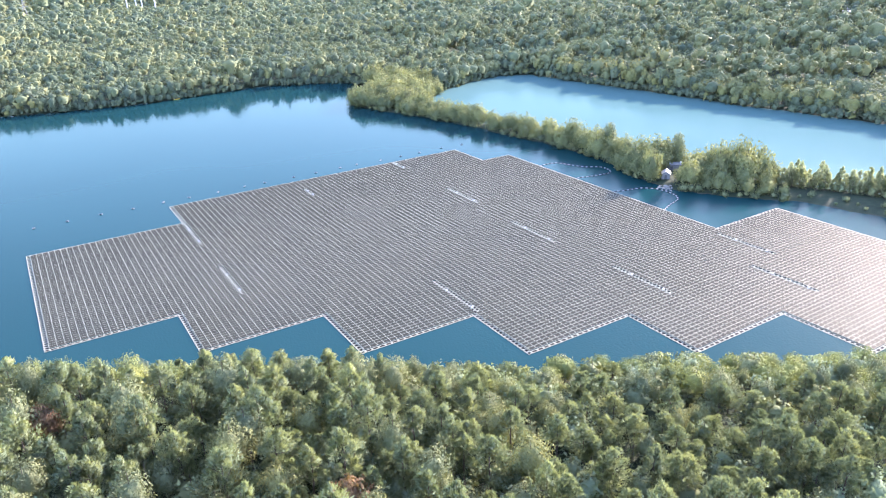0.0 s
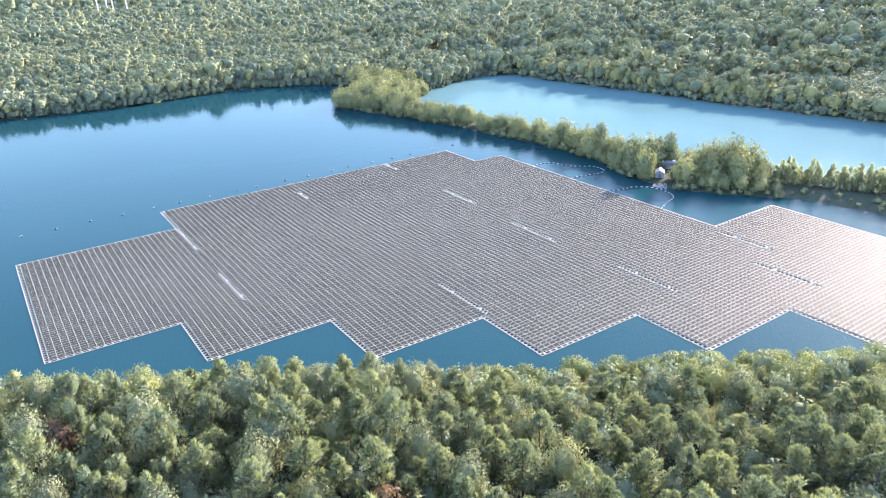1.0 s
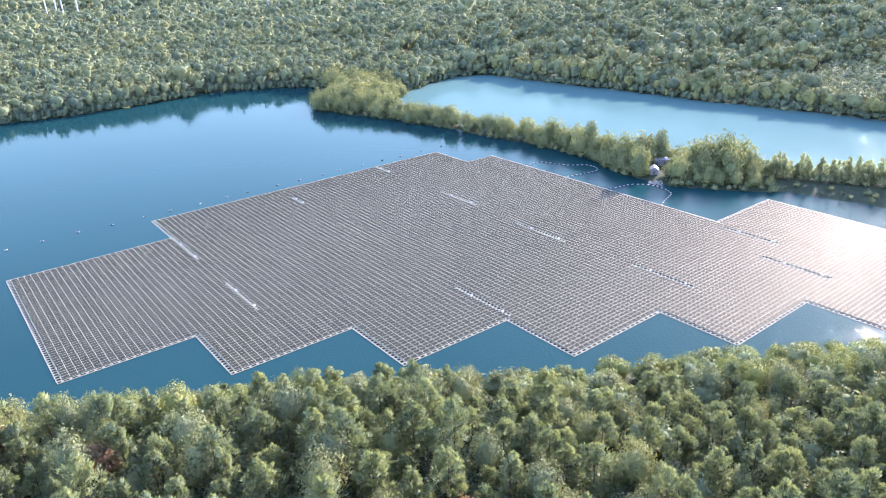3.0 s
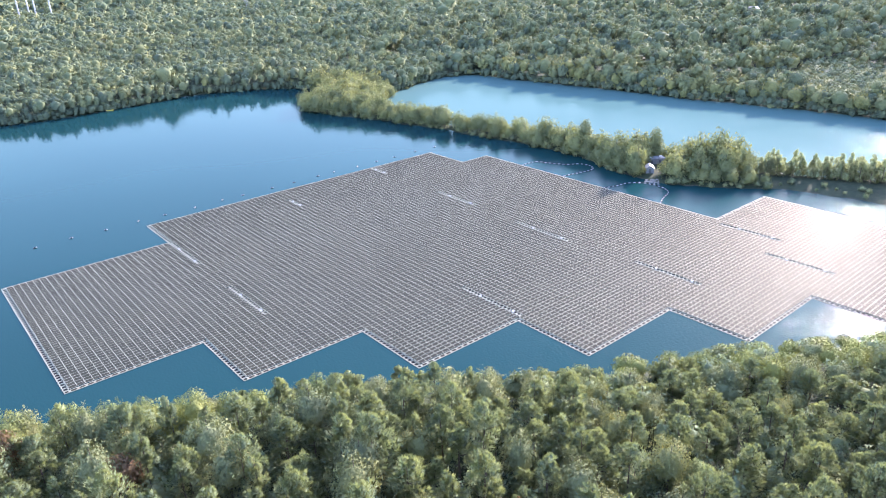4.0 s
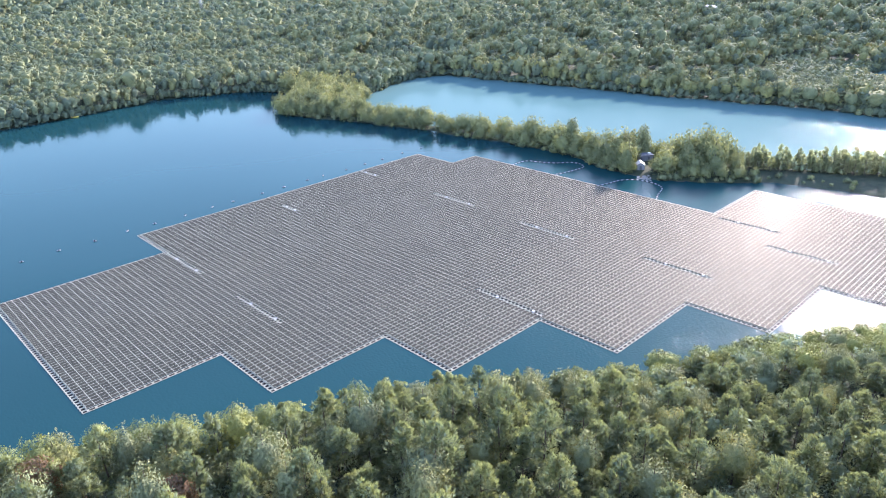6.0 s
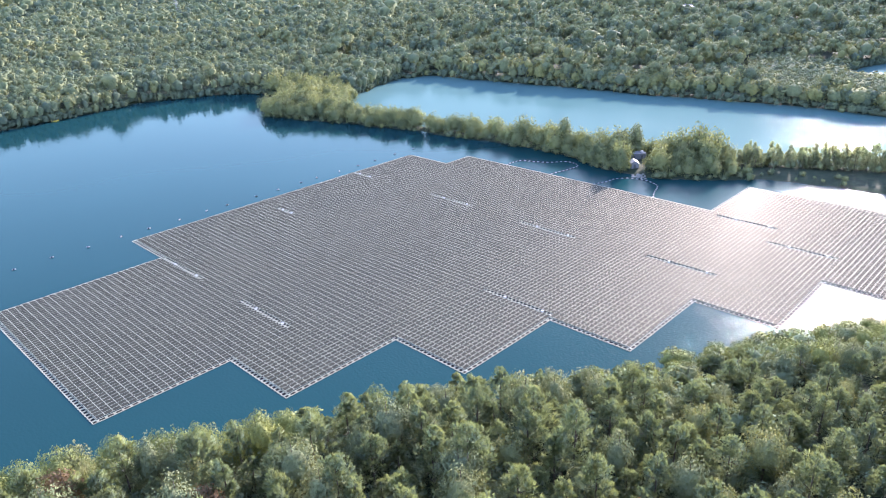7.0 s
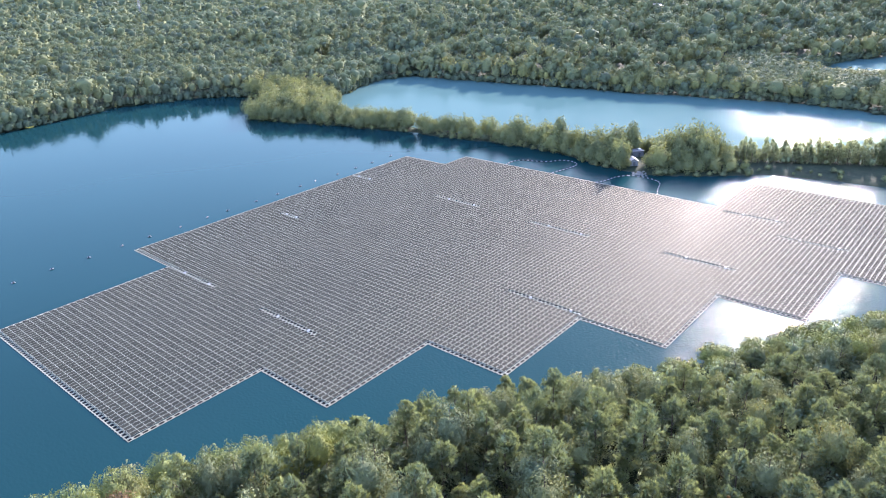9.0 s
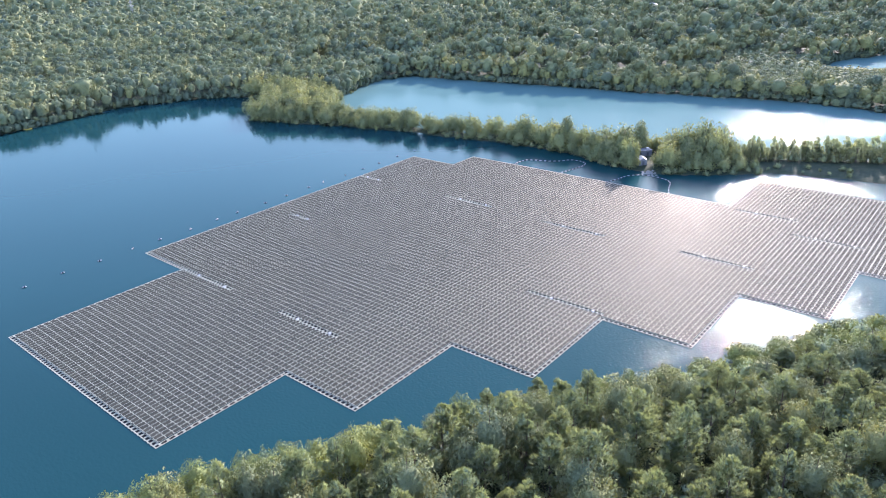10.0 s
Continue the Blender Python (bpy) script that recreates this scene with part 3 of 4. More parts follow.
def near_wood():
    rng = np.random.default_rng(11)
    pines = [tree_kind("pine", 20 + k, 3400, 17.5, 3.5, 3.7 + 0.3 * k, 0.33, PINE, 0.26, 22 + 4 * k) for k in range(6)]
    low_pines = [tree_kind("pine", 30 + k, 3400, 17.5, 0.5, 4.0 + 0.3 * k, 0.34, PINE, 0.26, 28 + 5 * k) for k in range(3)]
    oaks = [tree_kind("oak", 40 + k, 2800, 15.5, 2.5, 4.0 + 0.3 * k, 0.31, OAK, 0.28, 30) for k in range(3)]
    pales = [tree_kind("oak", 50 + k, 3200, 14.8, 2.5, 4.2, 0.30, SILVER, 0.26, 34) for k in range(2)]
    rusts = [tree_kind("oak", 60, 1600, 13.0, 3.0, 3.4, 0.42, RUST, 0.24)]
    shrubs = [tree_kind("oak", 70 + k, 1900, 8.0, 0.2, 3.6, 0.31, SHORE, 0.16, 22) for k in range(3)]
    yellows = [tree_kind("oak", 66 + k, 2800, 15.0, 1.5, 4.4, 0.31, SHORE, 0.24, 28) for k in range(2)]
    x, y = scatter(rng, -48, -196, 222, 4, 6.5)
    d = land(x, y)
    back = -96 - 0.78 * (x + 10)
    ok = (d > 0.6) & (y > np.maximum(back - 8, -180 + 0.32 * np.maximum(x - 95, 0))) & (x > -34) & (y < 10 - 0.6 * x)
    z = height(x, y)
    canopy = 25.0 - 17.5 * np.exp(-d / 12) - 7.2 * np.clip((x - 56) / 36, 0, 1) * np.clip(1.7 - d / 40, 0, 1) * np.clip(d / 9, 0.4, 1)
    bushes = [tree_kind("oak", 75 + k, 620, 4.4, -0.8, 2.4, 0.40, SHORE if k else OAK, 0.08, 20) for k in range(3)]
    bx, by = scatter(rng, -48, -120, 222, 4, 4.2)
    bd, keep = land(bx, by), rng.random(len(bx))
    for px, py, pz in zip(*(v[(bd > -0.4) & (bd < 4.5) & (keep < 0.75) & (by < 10 - 0.6 * bx)] for v in (bx, by, height(bx, by)))):
        plant("shore_bush", bushes[rng.integers(3)], px, py, pz, rng.uniform(0.8, 1.5), rng.uniform(0.9, 1.2), rng.uniform(0, 360), "leafy green bush at the woodland's water edge", "near shore bushes")
    under = [tree_kind("oak", 58 + k, 400, 7.0, -0.5, 3.2, 0.46, PINE if k else OAK, 0.10, 18) for k in range(2)]
    ux, uy = scatter(rng, -48, -196, 222, 4, 6.8)
    ud = land(ux, uy)
    deep = (ud > 7) & (uy > np.maximum(-104 - 0.78 * (ux + 10), -180 + 0.32 * np.maximum(ux - 95, 0))) & (ux > -34) & (uy < 10 - 0.6 * ux)
    for px, py, pz in zip(ux[deep], uy[deep], height(ux, uy)[deep]):
        plant("understory_tree", under[rng.integers(2)], px, py, pz, rng.uniform(0.75, 1.35), rng.uniform(0.9, 1.25), rng.uniform(0, 360), "low dark green young tree under the pines", "near understory")
    for px, py, pz, pd, pc in zip(x[ok], y[ok], z[ok], d[ok], canopy[ok]):
        r, turn = rng.random(), rng.uniform(0, 360)
        if pd > 14 and rng.random() < 0.08:
            continue
        size, wide = (pc - pz) * rng.uniform(0.64, 1.08), rng.uniform(0.92, 1.15)
        if (pd < 6.5 and (px > 105 or px < 22 or r < 0.5)) or (px > 126 and pd < 24 and r < 0.75) or (px < 25 and pd < 15 and r < 0.7):
            kind, tall = (shrubs[rng.integers(3)], 8.4) if size < 11 else (yellows[rng.integers(2)], 15.6)
            plant("shore_tree", kind, px, py, pz, size / tall, wide * (1 + max(0, 0.9 - size / tall)), turn, "yellow-green leafy tree leaning over the lake shore", "near shore trees")
        elif r < 0.74:
            size = size / 17.8
            plant("pine_tree", pines[rng.integers(6)] if pd > 15 else low_pines[rng.integers(3)], px, py, pz, size, wide * (1 + max(0, 0.9 - size)), turn, "tall feathery green pine in dense woodland", "near woodland")
        elif r < 0.92:
            size = size / 15.6
            plant("broadleaf_tree", oaks[rng.integers(3)], px, py, pz, size, wide * (1 + max(0, 0.8 - size)), turn, "full green broadleaf tree in dense woodland", "near woodland")
        elif r < 0.99:
            size = size / 15.6
            plant("pale_tree", pales[rng.integers(2)], px, py, pz, size, wide, turn, "silvery green broadleaf tree with dense leaves", "near woodland")
        else:
            plant("rust_tree", rusts[0], px, py, pz, size / 15.0, wide, turn, "tree with reddish-brown autumn leaves", "near woodland")


def strip_trees():
    """The wooded strip between lake and lagoon."""
    rng = np.random.default_rng(12)
    willows = [tree_kind("oak", 80 + k, 860, 10.0, -2.6, 4.4, 0.60, WILLOW, 0.22, 20) for k in range(4)]
    greens = [tree_kind("oak", 90 + k, 1400, 14.0, 0.5, 4.2, 0.6, OAK, 0.26, 34) for k in range(2)]
    poplars = [tree_kind("pine", 100 + k, 520, 9.5, 0.0, 2.05, 0.46, POPLAR, 0.12, 22) for k in range(3)]
    bushes = [tree_kind("oak", 95 + k, 240, 4.6, -1.2, 2.6, 0.55, OAK if k else WILLOW, 0.10, 14) for k in range(3)]

    def one(kind, px, py, size, wide=1.0, label="", name="willow_tree"):
        pz = float(height(px, py))
        plant(name, kind[rng.integers(len(kind))], px, py, pz, size, wide, rng.uniform(0, 360), label, "trees on the wooded strip")
    tall = "tall dark green tree on the strip between the waters"
    for px, py, s, w in ((273.1, 51.2, 1.22, 0.72), (281.3, 12.3, 1.24, 0.66), (281, 19, 0.95, 0.8), (257, 155, 0.86, 0.85), (240, 245, 0.9, 1.1), (268, 33, 0.8, 0.9)):
        one(greens, px, py, s, w, tall, "tall_tree")
    for px, py, s, w in ((291.8, -17, 1.9, 0.92), (286, -19, 1.85, 0.95), (282, -26, 1.7, 1.0), (288, -10, 1.65, 0.95), (277, -29, 1.2, 1.0), (294, -25, 1.7, 1.0),
                         (271, -22, 1.05, 1.1), (281, -13, 1.6, 1.0), (256.3, 6.0, 1.66, 0.76), (262, 13, 1.05, 0.9), (288, -34, 0.95, 1.0), (274, -15, 1.1, 1.0),
                         (268, -16, 0.75, 1.1), (264, -13, 0.5, 1.4), (265, -20, 0.6, 1.3), (269, -28, 0.7, 1.3), (273, -34, 0.75, 1.3), (278, -40, 0.6, 1.4), (284, -36, 0.8, 1.1), (280, -40, 0.62, 1.2), (283, -45, 0.5, 1.2), (296, -31, 1.0, 1.0), (266, -24, 0.7, 1.1)):
        one(willows, px, py, s, w, "large yellow-green willow on the strip's bank")
    x, y = scatter(rng, 205, -20, 300, 330, 6.3)
    d = land(x, y)
    free = (np.abs(y - 142 - 0.8 * (x - 256)) > 3.4) & (np.hypot(x - 261.5, y - 1) > 5.0) & (np.hypot(x - 275, y - 8) > 5.5) & (np.hypot(x - 268, y + 1) > 5) & (np.hypot(x - 256, y + 3) > 4.5)
    ok = (d > -0.3) & (d < np.where(y > 230, 60, 30)) & free & (y > -12) & (x > 200) & (shore_distance(x, y, LAGOON) < np.where(y > 230, 75, 45))
    for px, py, pd in zip(x[ok], y[ok], d[ok]):
        one(willows, px, py, float(np.clip(rng.normal(0.95, 0.24), 0.5, 1.5)) * (0.88 if pd < 3 else 1.05) * (1.12 if py > 225 else 1.0), rng.uniform(0.95, 1.3), "yellow-green willow in a dense bank thicket")
    x, y = scatter(rng, 205, -50, 300, 330, 3.0)
    d = land(x, y)
    ok = (d > -1.0) & (d < 2.4) & (x > 200) & (shore_distance(x, y, LAGOON) < np.where(y > 230, 75, 45)) & (np.hypot(x - 255, y + 4) > 5) & (np.hypot(x - 254, y - 33) > 6) & (np.abs(y - 142 - 0.8 * (x - 256)) > 3.4) & (rng.random(len(x)) < 0.75)
    for px, py in zip(x[ok], y[ok]):
        one(bushes, px, py, rng.uniform(0.5, 0.95), rng.uniform(1.0, 1.4), "low yellow-green bush hanging over the lake bank", "bank_bush")
    x, y = scatter(rng, 268, -150, 345, -34, 2.4)
    d, e = land(x, y), shore_distance(x, y, LAGOON)
    for px, py, pd, pe in zip(x, y, d, e):
        if pd > 0.3 and pe < 11:
            if rng.random() < 0.8:
                one(poplars, px, py, rng.choice((0.6, 0.8, 1.0, 1.15)) * rng.uniform(0.85, 1.15) + 0.3 * min(max((-60 - py) / 50, 0), 1), rng.uniform(0.7, 1.05), "slender green poplar in a row along the bank", "poplar_tree")
            else:
                one(bushes, px, py, rng.uniform(0.7, 1.2), rng.uniform(0.7, 1.0), "low yellow-green bush along the lagoon bank", "bank_bush")
        elif pd > -0.3 and pd < 9 and pe < 40 and rng.random() < (0.12 if py > -110 else 0.4):
            one(bushes, px, py, rng.uniform(0.3, 0.75), rng.uniform(1.0, 1.5), "low yellow-green bush along the lagoon bank", "bank_bush")


def far_woods():
    """Lobed leafy crowns, coarser with distance."""
    rng = np.random.default_rng(13)
    verts, faces, index, softs = [], [], [], []
    count = 0

    def forms(rings, segs, lobes, leaves, leaf, spread=(0.76, 1.10)):
        out = []
        for _ in range(12):
            form = lumps(rng, lobes, 0.26 + 2.0 / lobes)
            v, nv, f = lobed_dome(rng, rings, segs, form, -0.7)
            if leaves:
                tri, soft = lobe_leaves(rng, leaves, form, leaf, spread)
                f = np.concatenate([f, len(v) + np.arange(len(tri)).reshape(-1, 3)])
                v, nv = np.concatenate([v * 0.76, tri]), np.concatenate([nv, soft])
            out.append((v, nv, f))
        return np.array([q[0] for q in out]), np.array([q[1] for q in out]), out[0][2]

    def wood(step, r0, r1, shape, radius, az_hi=85.0, fringe=False):
        nonlocal count
        shape_v, shape_n, df = shape
        x, y = scatter(rng, -260, -330, 2200, 2400, step)
        dx, dy = x - 0.0, y + 200.0
        r, az = np.hypot(dx, dy), np.degrees(np.arctan2(dx, dy))
        ok = (r >= r0) & (r < r1) & (az > -3.5) & (az < az_hi)
        x, y = x[ok], y[ok]
        d = land(x, y)
        strip = (shore_distance(x, y, LAGOON) < np.where(y > 230, 75, 45)) & (x < 300) & (y < 330)
        gap = (rough(x, y, 55.0) + 0.6 * rough(x + 300, y - 80, 130.0)) > 0.66
        hollow = (shore_distance(x, y, LAGOON) > 24 + 5 * rough(x, y, 30.0)) & (shore_distance(x, y, LAGOON) < 50 + 12 * rough(x, y, 45.0)) & (x > 400) & (y < 120)
        ok = (d > (-1.2 if fringe else -0.3)) & ~(hollow & (rng.random(len(x)) < 0.05)) & ~(gap & (rng.random(len(x)) < 0.4) & (d > 25)) & ~(rng.random(len(x)) < 0.04) & ~strip & (np.hypot(x - 912, y - 268) > 48) & ~((x < 330) & (y < 250) & (x > -200)) & ~((x > 268) & (x < 345) & (y < 0))
        if fringe:
            ok = ok & (d > -1.2) & (d < 5.0)
        x, y, d, hollow = x[ok], y[ok], d[ok], hollow[ok]
        z = height(x, y)
        n = len(x)
        rad = radius * np.exp(rng.normal(-0.05, 0.26, n)) * (1 + 0.18 * np.clip((x - 330) / 100, 0, 1))
        tall = 7.5 + rad * rng.uniform(0.9, 2.1, n) * (1 + 0.25 * rough(x, y, 34.0)) * np.where(d < 10, 0.9, 1.0) + np.clip(3.0 * rough(x - 70, y + 40, 75.0), -1.5, 4.0)
        tall = tall + np.clip((x - 300) / 120, 0, 1) * np.clip((750 - y) / 300, 0, 1) * np.clip((d - 8) / 25, 0, 1) * 11 * np.clip(rough(x + 13, y - 7, 19.0) * 1.6, -0.3, 1)
        tall = np.where(hollow, np.minimum(tall, 6.0), tall)
        tall = np.where((shore_distance(x, y, POND) < 70) & (x < 600), np.minimum(tall, 8.0), tall)
        if fringe:
            tall = rng.uniform(3.0, 8.5, n)
        pick = rng.random(n) + 0.22 * rough(x, y, 60.0)
        kind = np.where(pick < 0.42, 0, np.where(pick < 0.74, 1, 2))
        kind = np.where((d < 16) & (rng.random(n) < np.where((x > 300) & (y < 280), 0.32, 0.05)), 3, kind)
        # three in four take the dark green, putting the shore front's shade into colour
        if fringe:
            kind = np.where(rng.random(n) < 0.75, 2, kind)
        half = np.minimum(rad * rng.uniform(0.75, 1.25, n), tall * 0.55)
        half = np.where(d < 14, tall * (0.6 if fringe else 0.44), half)
        rad = np.where(d < 14, rad * 1.2, rad)
        a = rng.uniform(0, 6.3, (n, 1))
        form = rng.integers(0, 12, n)
        size = np.stack([rad, rad * rng.uniform(0.85, 1.15, n), half], -1)

        def turned(w):
            return np.stack([w[..., 0] * np.cos(a) - w[..., 1] * np.sin(a), w[..., 0] * np.sin(a) + w[..., 1] * np.cos(a), w[..., 2]], -1)
        p = turned(shape_v[form]) * size[:, None] + np.stack([x, y, z + tall - half], -1)[:, None]
        soft = turned(shape_n[form]) / size[:, None]
        verts.append(p.reshape(-1, 3))
        faces.append((df[None] + p.shape[1] * np.arange(n)[:, None, None]).reshape(-1, 3) + count)
        index.append(np.repeat(kind, len(df)))
        softs.append(unit(soft).reshape(-1, 3))
        count += n * p.shape[1]
    wood(4.8, 330, 560, forms(3, 7, 12, 92, 0.25, (0.72, 1.22)), 3.3)
    wood(2.9, 330, 720, forms(2, 6, 8, 30, 0.32), 2.7, fringe=True)
    wood(5.9, 560, 950, forms(2, 6, 9, 32, 0.32), 4.0)
    wood(8.6, 950, 1480, forms(2, 5, 8, 13, 0.42), 5.6)
    wood(17.0, 1480, 2350, forms(2, 5, 5, 8, 0.5), 10.2, 36.0)
    me = mesh_of("far_woods", np.concatenate(verts), np.concatenate(faces), WOODS, np.concatenate(index), np.concatenate(softs))
    me.polygons.foreach_set("use_smooth", np.ones(len(me.polygons), bool))
    tagged(put("far_woods", me), "dense mixed green forest reaching to the distance", "woods", kind="stuff")


near_wood()
strip_trees()
far_woods()

# ---- things on and round the lake ----
ROOF_WHITE = plain("white_roof_sheet", (0.30, 0.31, 0.32), (0.38, 0.38, 0.38), 1.2, 0.5)
WALL_GREY = plain("grey_siding", (0.13, 0.135, 0.14), (0.19, 0.195, 0.20), 1.5, 0.8)
ROOF_GREY = plain("grey_roof_felt", (0.13, 0.135, 0.15), (0.19, 0.195, 0.21), 1.0, 0.9)
DOOR = plain("dark_door", (0.05, 0.055, 0.06), (0.09, 0.09, 0.10), 2.0, 0.6)
PAINT_WHITE = plain("weathered_white_paint", (0.34, 0.35, 0.37), (0.44, 0.45, 0.46), 0.5, 0.5)
STEEL = plain("galvanised_steel", (0.20, 0.215, 0.23), (0.29, 0.30, 0.315), 0.6, 0.5, 0.5)
YELLOW = plain("yellow_hull", (0.55, 0.42, 0.05), (0.65, 0.50, 0.08), 1.0, 0.5)
STONE = plain("pale_stone", (0.12, 0.115, 0.105), (0.20, 0.195, 0.18), 1.5, 0.9, relief=0.05)


BUOY = plain("buoy_plastic", (0.15, 0.16, 0.17), (0.22, 0.23, 0.24), 1.5, 0.6)


def lathe(name, profile, sides, mat):
    """A turned body along x from (x, radius) pairs."""
    v, f = [], []
    for x, r in profile:
        v += [(x, r * math.cos(k * math.tau / sides), r * math.sin(k * math.tau / sides)) for k in range(sides)]
    for a in range(len(profile) - 1):
        for k in range(sides):
            p, q = a * sides + k, a * sides + (k + 1) % sides
            f.append([p, q, q + sides, p + sides])
    return mesh_of(name, v, f, [mat])


def mooring_buoys():
    body = lathe("body", [(-0.75, 0.02), (-0.7, 0.16), (-0.48, 0.33), (0.48, 0.33), (0.7, 0.16), (0.75, 0.02)], 10, BUOY)
    band = lathe("band", [(-0.16, 0.34), (-0.15, 0.37), (0.15, 0.37), (0.16, 0.34)], 10, FLOAT_BLACK_AND_SHADE)
    rng = np.random.default_rng(5)
    xs = [3.4, 16.6, 30.3, 43.8, 57.4, 69.0, 82.6, 95.8, 106.0, 121.2, 133.2, 147.0, 156.6, 170.4, 183.0, 194.7, 209.5, 223.1]
    for x in xs:
        b = new("mooring_buoy")
        b.matrix_basis = pose(x, 118.7 + rng.normal(0, 0.5), 0.12, 0, 0, rng.uniform(-40, 40))
        put("body", body, b)
        put("band", band, b, None, "dark rubber band")
        tagged(b, "pale barrel-shaped mooring buoy floating on the lake", "buoy", "mooring buoys")


def smooth_line(points, step):
    """Evenly spaced places and headings along a curve through the points."""
    p = np.array(points, float)
    fine = []
    for k in range(len(p) - 1):
        a, b, c, d = p[max(k - 1, 0)], p[k], p[k + 1], p[min(k + 2, len(p) - 1)]
        t = np.linspace(0, 1, 30, endpoint=False)[:, None]
        fine.append(0.5 * (2 * b + (c - a) * t + (2 * a - 5 * b + 4 * c - d) * t ** 2 + (3 * b - a - 3 * c + d) * t ** 3))
    fine = np.concatenate(fine + [p[-1:]])
    s = np.concatenate([[0], np.cumsum(np.hypot(*np.diff(fine, axis=0).T))])
    at = np.arange(0, s[-1], step)
    x, y = np.interp(at, s, fine[:, 0]), np.interp(at, s, fine[:, 1])
    ang = np.arctan2(np.gradient(y), np.gradient(x))
    return list(zip(x, y, np.degrees(ang)))


def cable_booms():
    bm = bmesh.new()
    box(bm, -0.55, -0.26, -0.12, 0.55, 0.26, 0.22, 0.08)
    pale = bpy.data.meshes.new("boom_float")
    bm.to_mesh(pale)
    bm.free()
    pale.materials.append(BUOY)
    bm = bmesh.new()
    box(bm, -0.62, -0.22, -0.12, 0.62, 0.22, 0.14, 0.05)
    dark = bpy.data.meshes.new("boom_link")
    bm.to_mesh(dark)
    bm.free()
    dark.materials.append(FLOAT_BLACK_AND_SHADE)
    lines = [[(231.5, 56.7), (236, 57), (241.3, 55.2), (244.2, 47.7), (247.8, 41.1), (253, 37), (253.6, 31), (249.9, 26.6), (240.8, 27.5), (231.8, 29.8)],
             [(231.0, 4.4), (237.6, 2.2), (243.9, 1.0), (249, -4), (250, -10), (249.0, -15.7), (245.5, -20), (238, -22.6), (231.3, -25.5)]]
    for pts in lines:
        b = new("floating_cable_boom")
        for k, (x, y, a) in enumerate(smooth_line(pts, 1.2)):
            put("boom_link" if k % 2 else "boom_float", dark if k % 2 else pale, b, pose(x, y, 0.02, 0, 0, a))
        tagged(b, "chain of white and black floats carrying cables ashore", "boom", "cable booms")


def gable_shed():
    s = new("storage_shed")
    z = float(height(262.3, 2.0))
    s.matrix_basis = pose(262.3, 2.0, max(z, 0.3), 0, 0, 42)
    bm = bmesh.new()
    box(bm, -2.2, -1.9, -0.4, 2.2, 1.9, 2.4)
    for sx in (-2.2, 2.16):
        v = [bm.verts.new((sx + dx, yy, zz)) for dx in (0, 0.04) for yy, zz in ((-1.9, 2.4), (1.9, 2.4), (0, 3.6))]
        bm.faces.new(v[:3])
        bm.faces.new(v[3:][::-1])
    part("wall", bm, WALL_GREY, s)
    for sgn in (-1, 1):
        bm = bmesh.new()
        box(bm, -2.5, -0.06, 0, 2.5, 2.45, 0.09, 0, Matrix.Translation((0, 0, 3.66)) @ Matrix.Rotation(0 if sgn > 0 else math.pi, 4, "Z") @ Matrix.Rotation(-math.atan2(1.2, 1.9), 4, "X"))
        part("roof_sheet", bm, ROOF_WHITE, s, "white metal roof sheet")
    bm = bmesh.new()
    box(bm, -2.26, -0.6, -0.1, -2.2, 0.6, 2.0)
    part("door", bm, DOOR, s, "dark door")
    tagged(s, "small grey shed with a white gable roof by the bank", "shed")


def control_building():
    s = new("control_building")
    x, y = 275.5, 8.2
    s.matrix_basis = pose(x, y, float(height(x, y)), 0, 0, -38)
    bm = bmesh.new()
    box(bm, -4.2, -2.2, -0.5, 4.2, 2.2, 2.9)
    part("wall", bm, WALL_GREY, s)
    bm = bmesh.new()
    box(bm, -4.5, -2.5, 2.9, 4.5, 2.5, 3.1, 0.03)
    part("roof", bm, ROOF_GREY, s, "flat grey roof")
    for x0 in (-2.6, 1.4):
        bm = bmesh.new()
        box(bm, x0, -2.26, 0, x0 + 1.1, -2.2, 2.05)
        part("door", bm, DOOR, s, "dark door")
    for x0 in (-3.2, 2.2):
        bm = bmesh.new()
        box(bm, x0, -0.8, 3.1, x0 + 1.2, 0.6, 3.75, 0.04)
        part("roof_unit", bm, BOX, s, "pale ventilation unit")
    tagged(s, "low grey flat-roofed building among the willows", "building")


def landing_stones():
    rng = np.random.default_rng(8)
    for k in range(16):
        bm = bmesh.new()
        bmesh.ops.create_icosphere(bm, subdivisions=2, radius=1.0)
        ph = rng.uniform(0, 6, 3)
        for v in bm.verts:
            v.co *= 1 + 0.16 * math.sin(v.co.x * 3.1 + ph[0]) + 0.14 * math.cos(v.co.y * 2.7 + ph[1]) + 0.1 * math.sin(v.co.z * 4 + ph[2])
        bmesh.ops.scale(bm, vec=(rng.uniform(0.5, 1.1), rng.uniform(0.4, 0.8), rng.uniform(0.3, 0.5)), verts=bm.verts)
        me = bpy.data.meshes.new("bank_stone")
        bm.to_mesh(me)
        bm.free()
        me.materials.append(STONE)
        x, y = 253.6 + rng.normal(0, 1.6), -5.5 + rng.normal(0, 2.2)
        ob = put("bank_stone", me, None, pose(x, y, max(float(height(x, y)), -0.1) + 0.1, 0, 0, rng.uniform(0, 360)))
        tagged(ob, "pale rounded stone at the landing place", "stone", "landing stones")


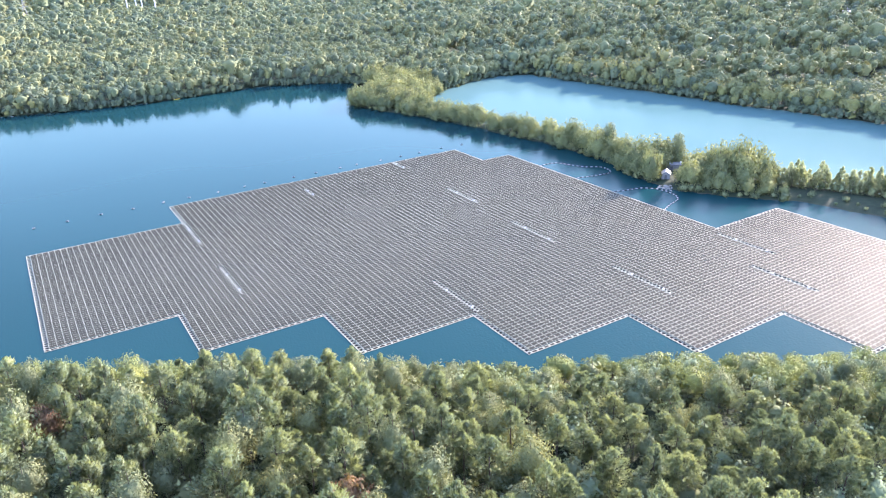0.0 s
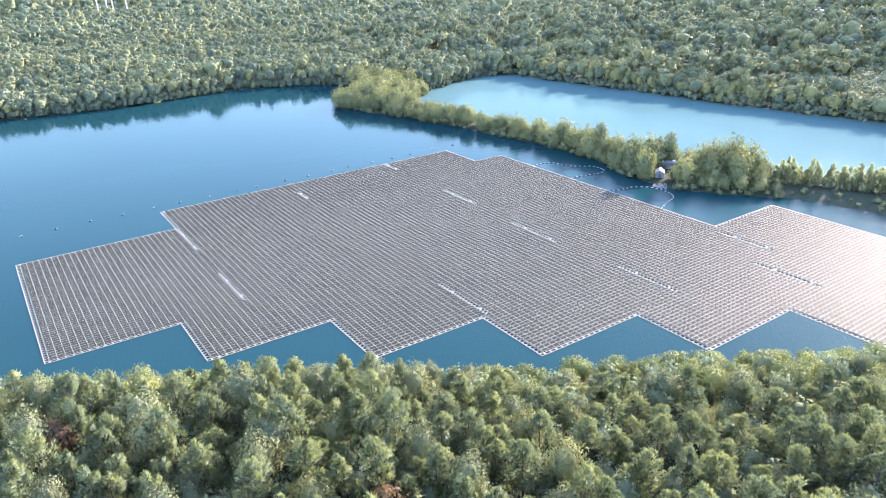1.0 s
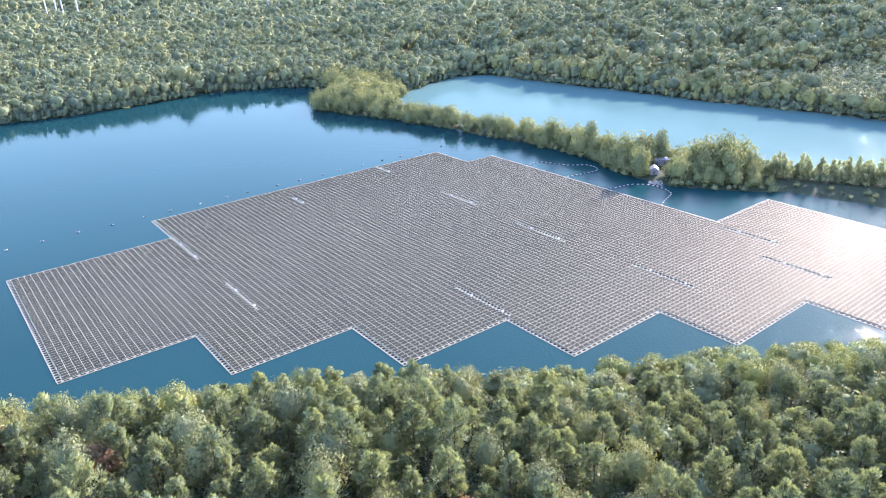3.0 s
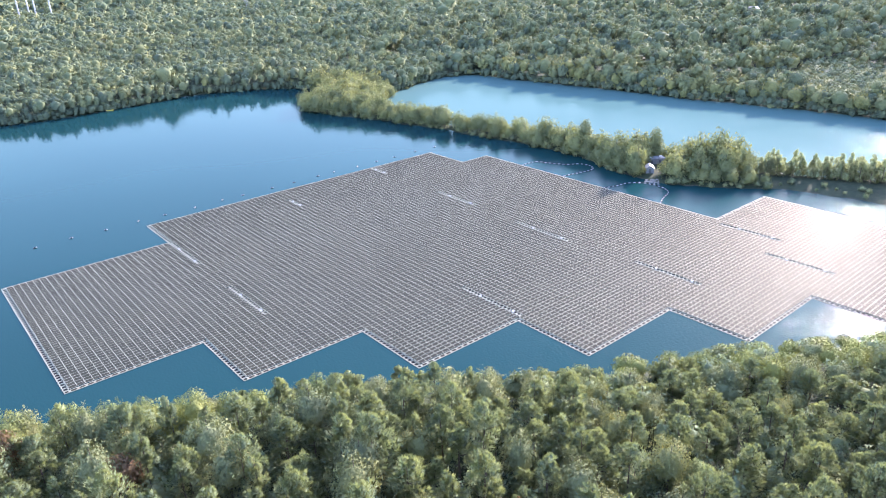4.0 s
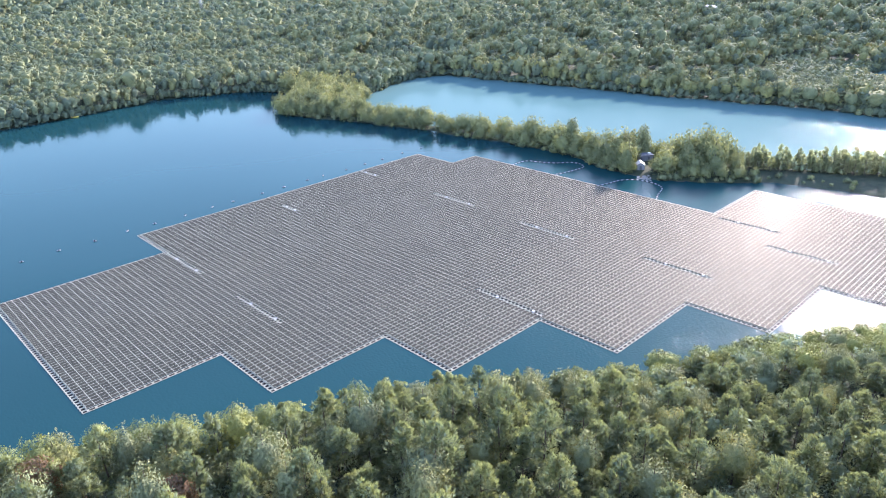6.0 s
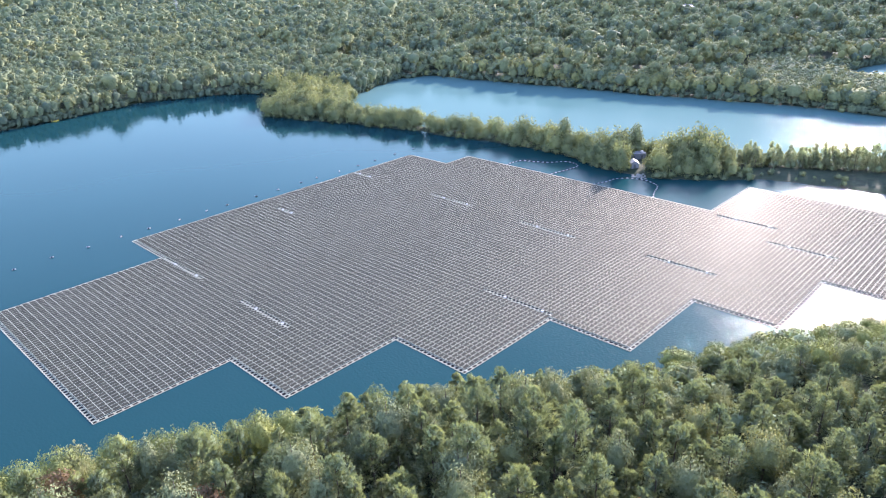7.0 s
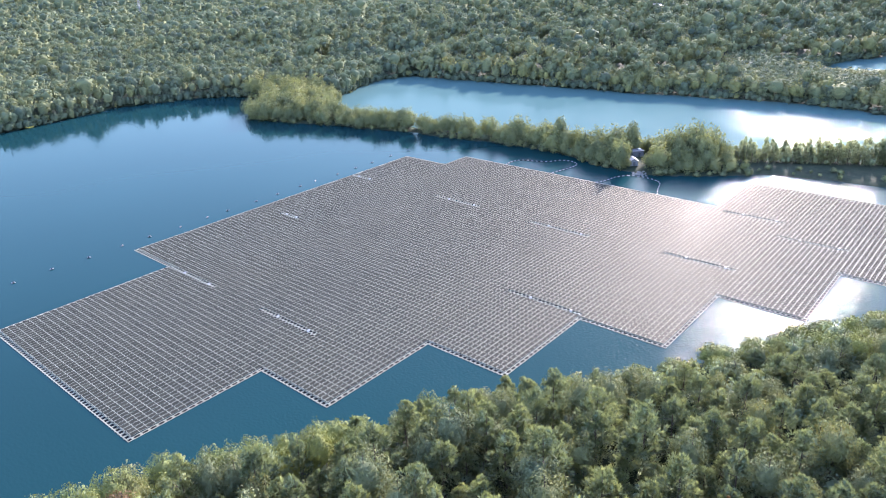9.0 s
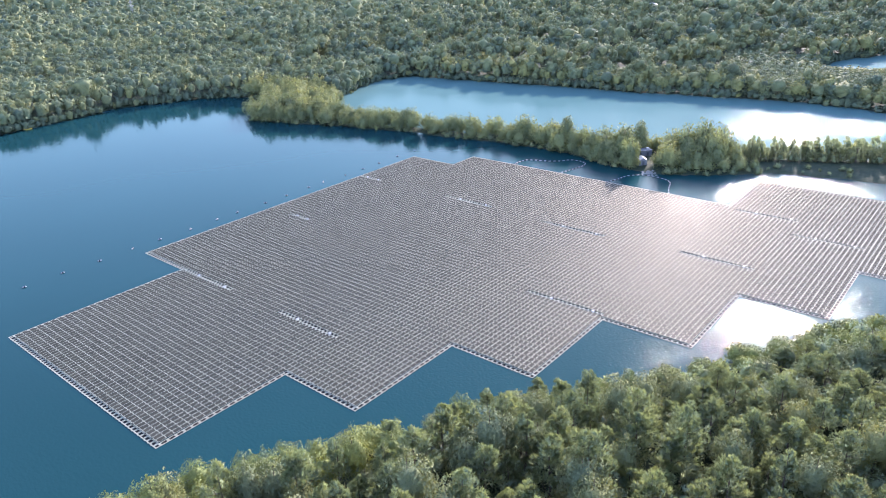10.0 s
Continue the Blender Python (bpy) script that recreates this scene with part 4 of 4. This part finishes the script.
def rowing_boat():
    b = new("small_boat")
    b.matrix_basis = pose(122.0, 379.0, 0.1, 0, 0, -20)
    bm = bmesh.new()
    ring = []
    for k in range(9):
        t = k / 8 * 2 - 1
        w = 0.75 * (1 - abs(t) ** 2.6) + 0.02
        ring.append([bm.verts.new((2.6 * t, yy * w, zz + 0.25 * t * t)) for yy, zz in ((-1, 0.55), (-0.75, 0.05), (0, -0.15), (0.75, 0.05), (1, 0.55))])
    for a, c in zip(ring, ring[1:]):
        for k in range(4):
            bm.faces.new((a[k], c[k], c[k + 1], a[k + 1]))
    hull = part("hull", bm, YELLOW, b)
    solid = hull.modifiers.new("thickness", "SOLIDIFY")
    solid.thickness = 0.06
    for x in (-1.0, 0.7):
        bm = bmesh.new()
        box(bm, x - 0.14, -0.62, 0.33, x + 0.14, 0.62, 0.38)
        part("bench", bm, BARK, b)
    tagged(b, "small yellow boat moored at the far shore", "boat")


def chimney_stacks():
    for x, y in ((236, 1262), (250, 1252), (259, 1246), (274, 1202)):
        z = float(height(x, y))
        s = new("chimney_stack")
        s.matrix_basis = pose(x, y, z)
        bm = bmesh.new()
        rod(bm, (0, 0, -1), (0, 0, 62), 1.3, 1.0, 14)
        part("shaft", bm, PAINT_WHITE, s)
        bm = bmesh.new()
        rod(bm, (0, 0, 62), (0, 0, 63.2), 1.3, 1.3, 14)
        part("rim", bm, STEEL, s)
        tagged(s, "slender white stack standing far off in the forest", "chimney", "distant stacks")


def lattice_tower(x, y, tall, name="power_tower"):
    z = float(height(x, y))
    s = new(name)
    s.matrix_basis = pose(x, y, z, 0, 0, 30)
    w = 3.2
    for sx in (-1, 1):
        for sy in (-1, 1):
            bm = bmesh.new()
            rod(bm, (sx * w, sy * w, -0.5), (sx * 0.5, sy * 0.5, tall), 0.22, 0.15, 5)
            part("leg", bm, STEEL, s)
    for k in range(9):
        f0, f1 = k / 9, (k + 1) / 9
        a0, a1 = w + (0.5 - w) * f0, w + (0.5 - w) * f1
        for q in range(4):
            c, sn = math.cos(q * math.pi / 2), math.sin(q * math.pi / 2)
            bm = bmesh.new()
            rod(bm, (c * a0 - sn * a0, sn * a0 + c * a0, f0 * tall), (c * a1 + sn * a1, sn * a1 - c * a1, f1 * tall), 0.09, 0.09, 4)
            part("brace", bm, STEEL, s)
    for zz, half in ((tall * 0.68, 8.0), (tall * 0.82, 6.5), (tall * 0.95, 5.0)):
        bm = bmesh.new()
        rod(bm, (-half, 0, zz), (half, 0, zz), 0.22, 0.22, 5)
        part("crossarm", bm, STEEL, s)
    tagged(s, "grey steel lattice power tower above the trees", "pylon", "power towers")


def far_building(x, y, long, deep, tall, turn, name="industrial_building"):
    z = float(height(x, y))
    s = new(name)
    s.matrix_basis = pose(x, y, z, 0, 0, turn)
    bm = bmesh.new()
    box(bm, -long / 2, -deep / 2, -1, long / 2, deep / 2, tall)
    part("wall", bm, WALL_GREY, s)
    bm = bmesh.new()
    box(bm, -long / 2 - 0.4, -deep / 2 - 0.4, tall, long / 2 + 0.4, deep / 2 + 0.4, tall + 0.6)
    part("roof", bm, ROOF_WHITE, s, "white flat roof")
    for k in range(int(long // 6)):
        bm = bmesh.new()
        x0 = -long / 2 + 2 + 6 * k
        box(bm, x0, -deep / 2 - 0.06, tall * 0.35, x0 + 3.2, -deep / 2, tall * 0.75)
        part("window", bm, DOOR, s, "dark window band")
    tagged(s, "distant white-roofed flat building among the trees", "building", "distant buildings")


def inverter_boxes():
    bm = bmesh.new()
    box(bm, -0.38, -0.28, 0.0, 0.38, 0.28, 0.5, 0.05)
    body = bpy.data.meshes.new("housing")
    bm.to_mesh(body)
    bm.free()
    body.materials.append(BOX)
    bm = bmesh.new()
    box(bm, -0.44, -0.34, 0.5, 0.44, 0.34, 0.55, 0.02)
    lid = bpy.data.meshes.new("lid")
    bm.to_mesh(lid)
    bm.free()
    lid.materials.append(ROOF_WHITE)
    rng = np.random.default_rng(9)
    for i, lo, hi in AISLES:
        for f in (0.12, 0.66):
            j = lo + (hi - lo) * f
            b = new("inverter_box")
            b.matrix_basis = pose((i + 0.5) * PU + rng.normal(0, 0.08), j * PV, 0.34, 0, 0, rng.uniform(-5, 5))
            put("housing", body, b)
            put("lid", lid, b)
            tagged(b, "white inverter cabinet standing on a walkway aisle", "cabinet", "inverter boxes")


mooring_buoys()
cable_booms()
gable_shed()
control_building()
landing_stones()
rowing_boat()
chimney_stacks()
lattice_tower(67, 1214, 42)
lattice_tower(521, 974, 38)
far_building(918, 296, 26, 14, 8, 60)
far_building(934, 270, 18, 12, 7, 60)
far_building(958, 322, 22, 14, 8, 45)
inverter_boxes()
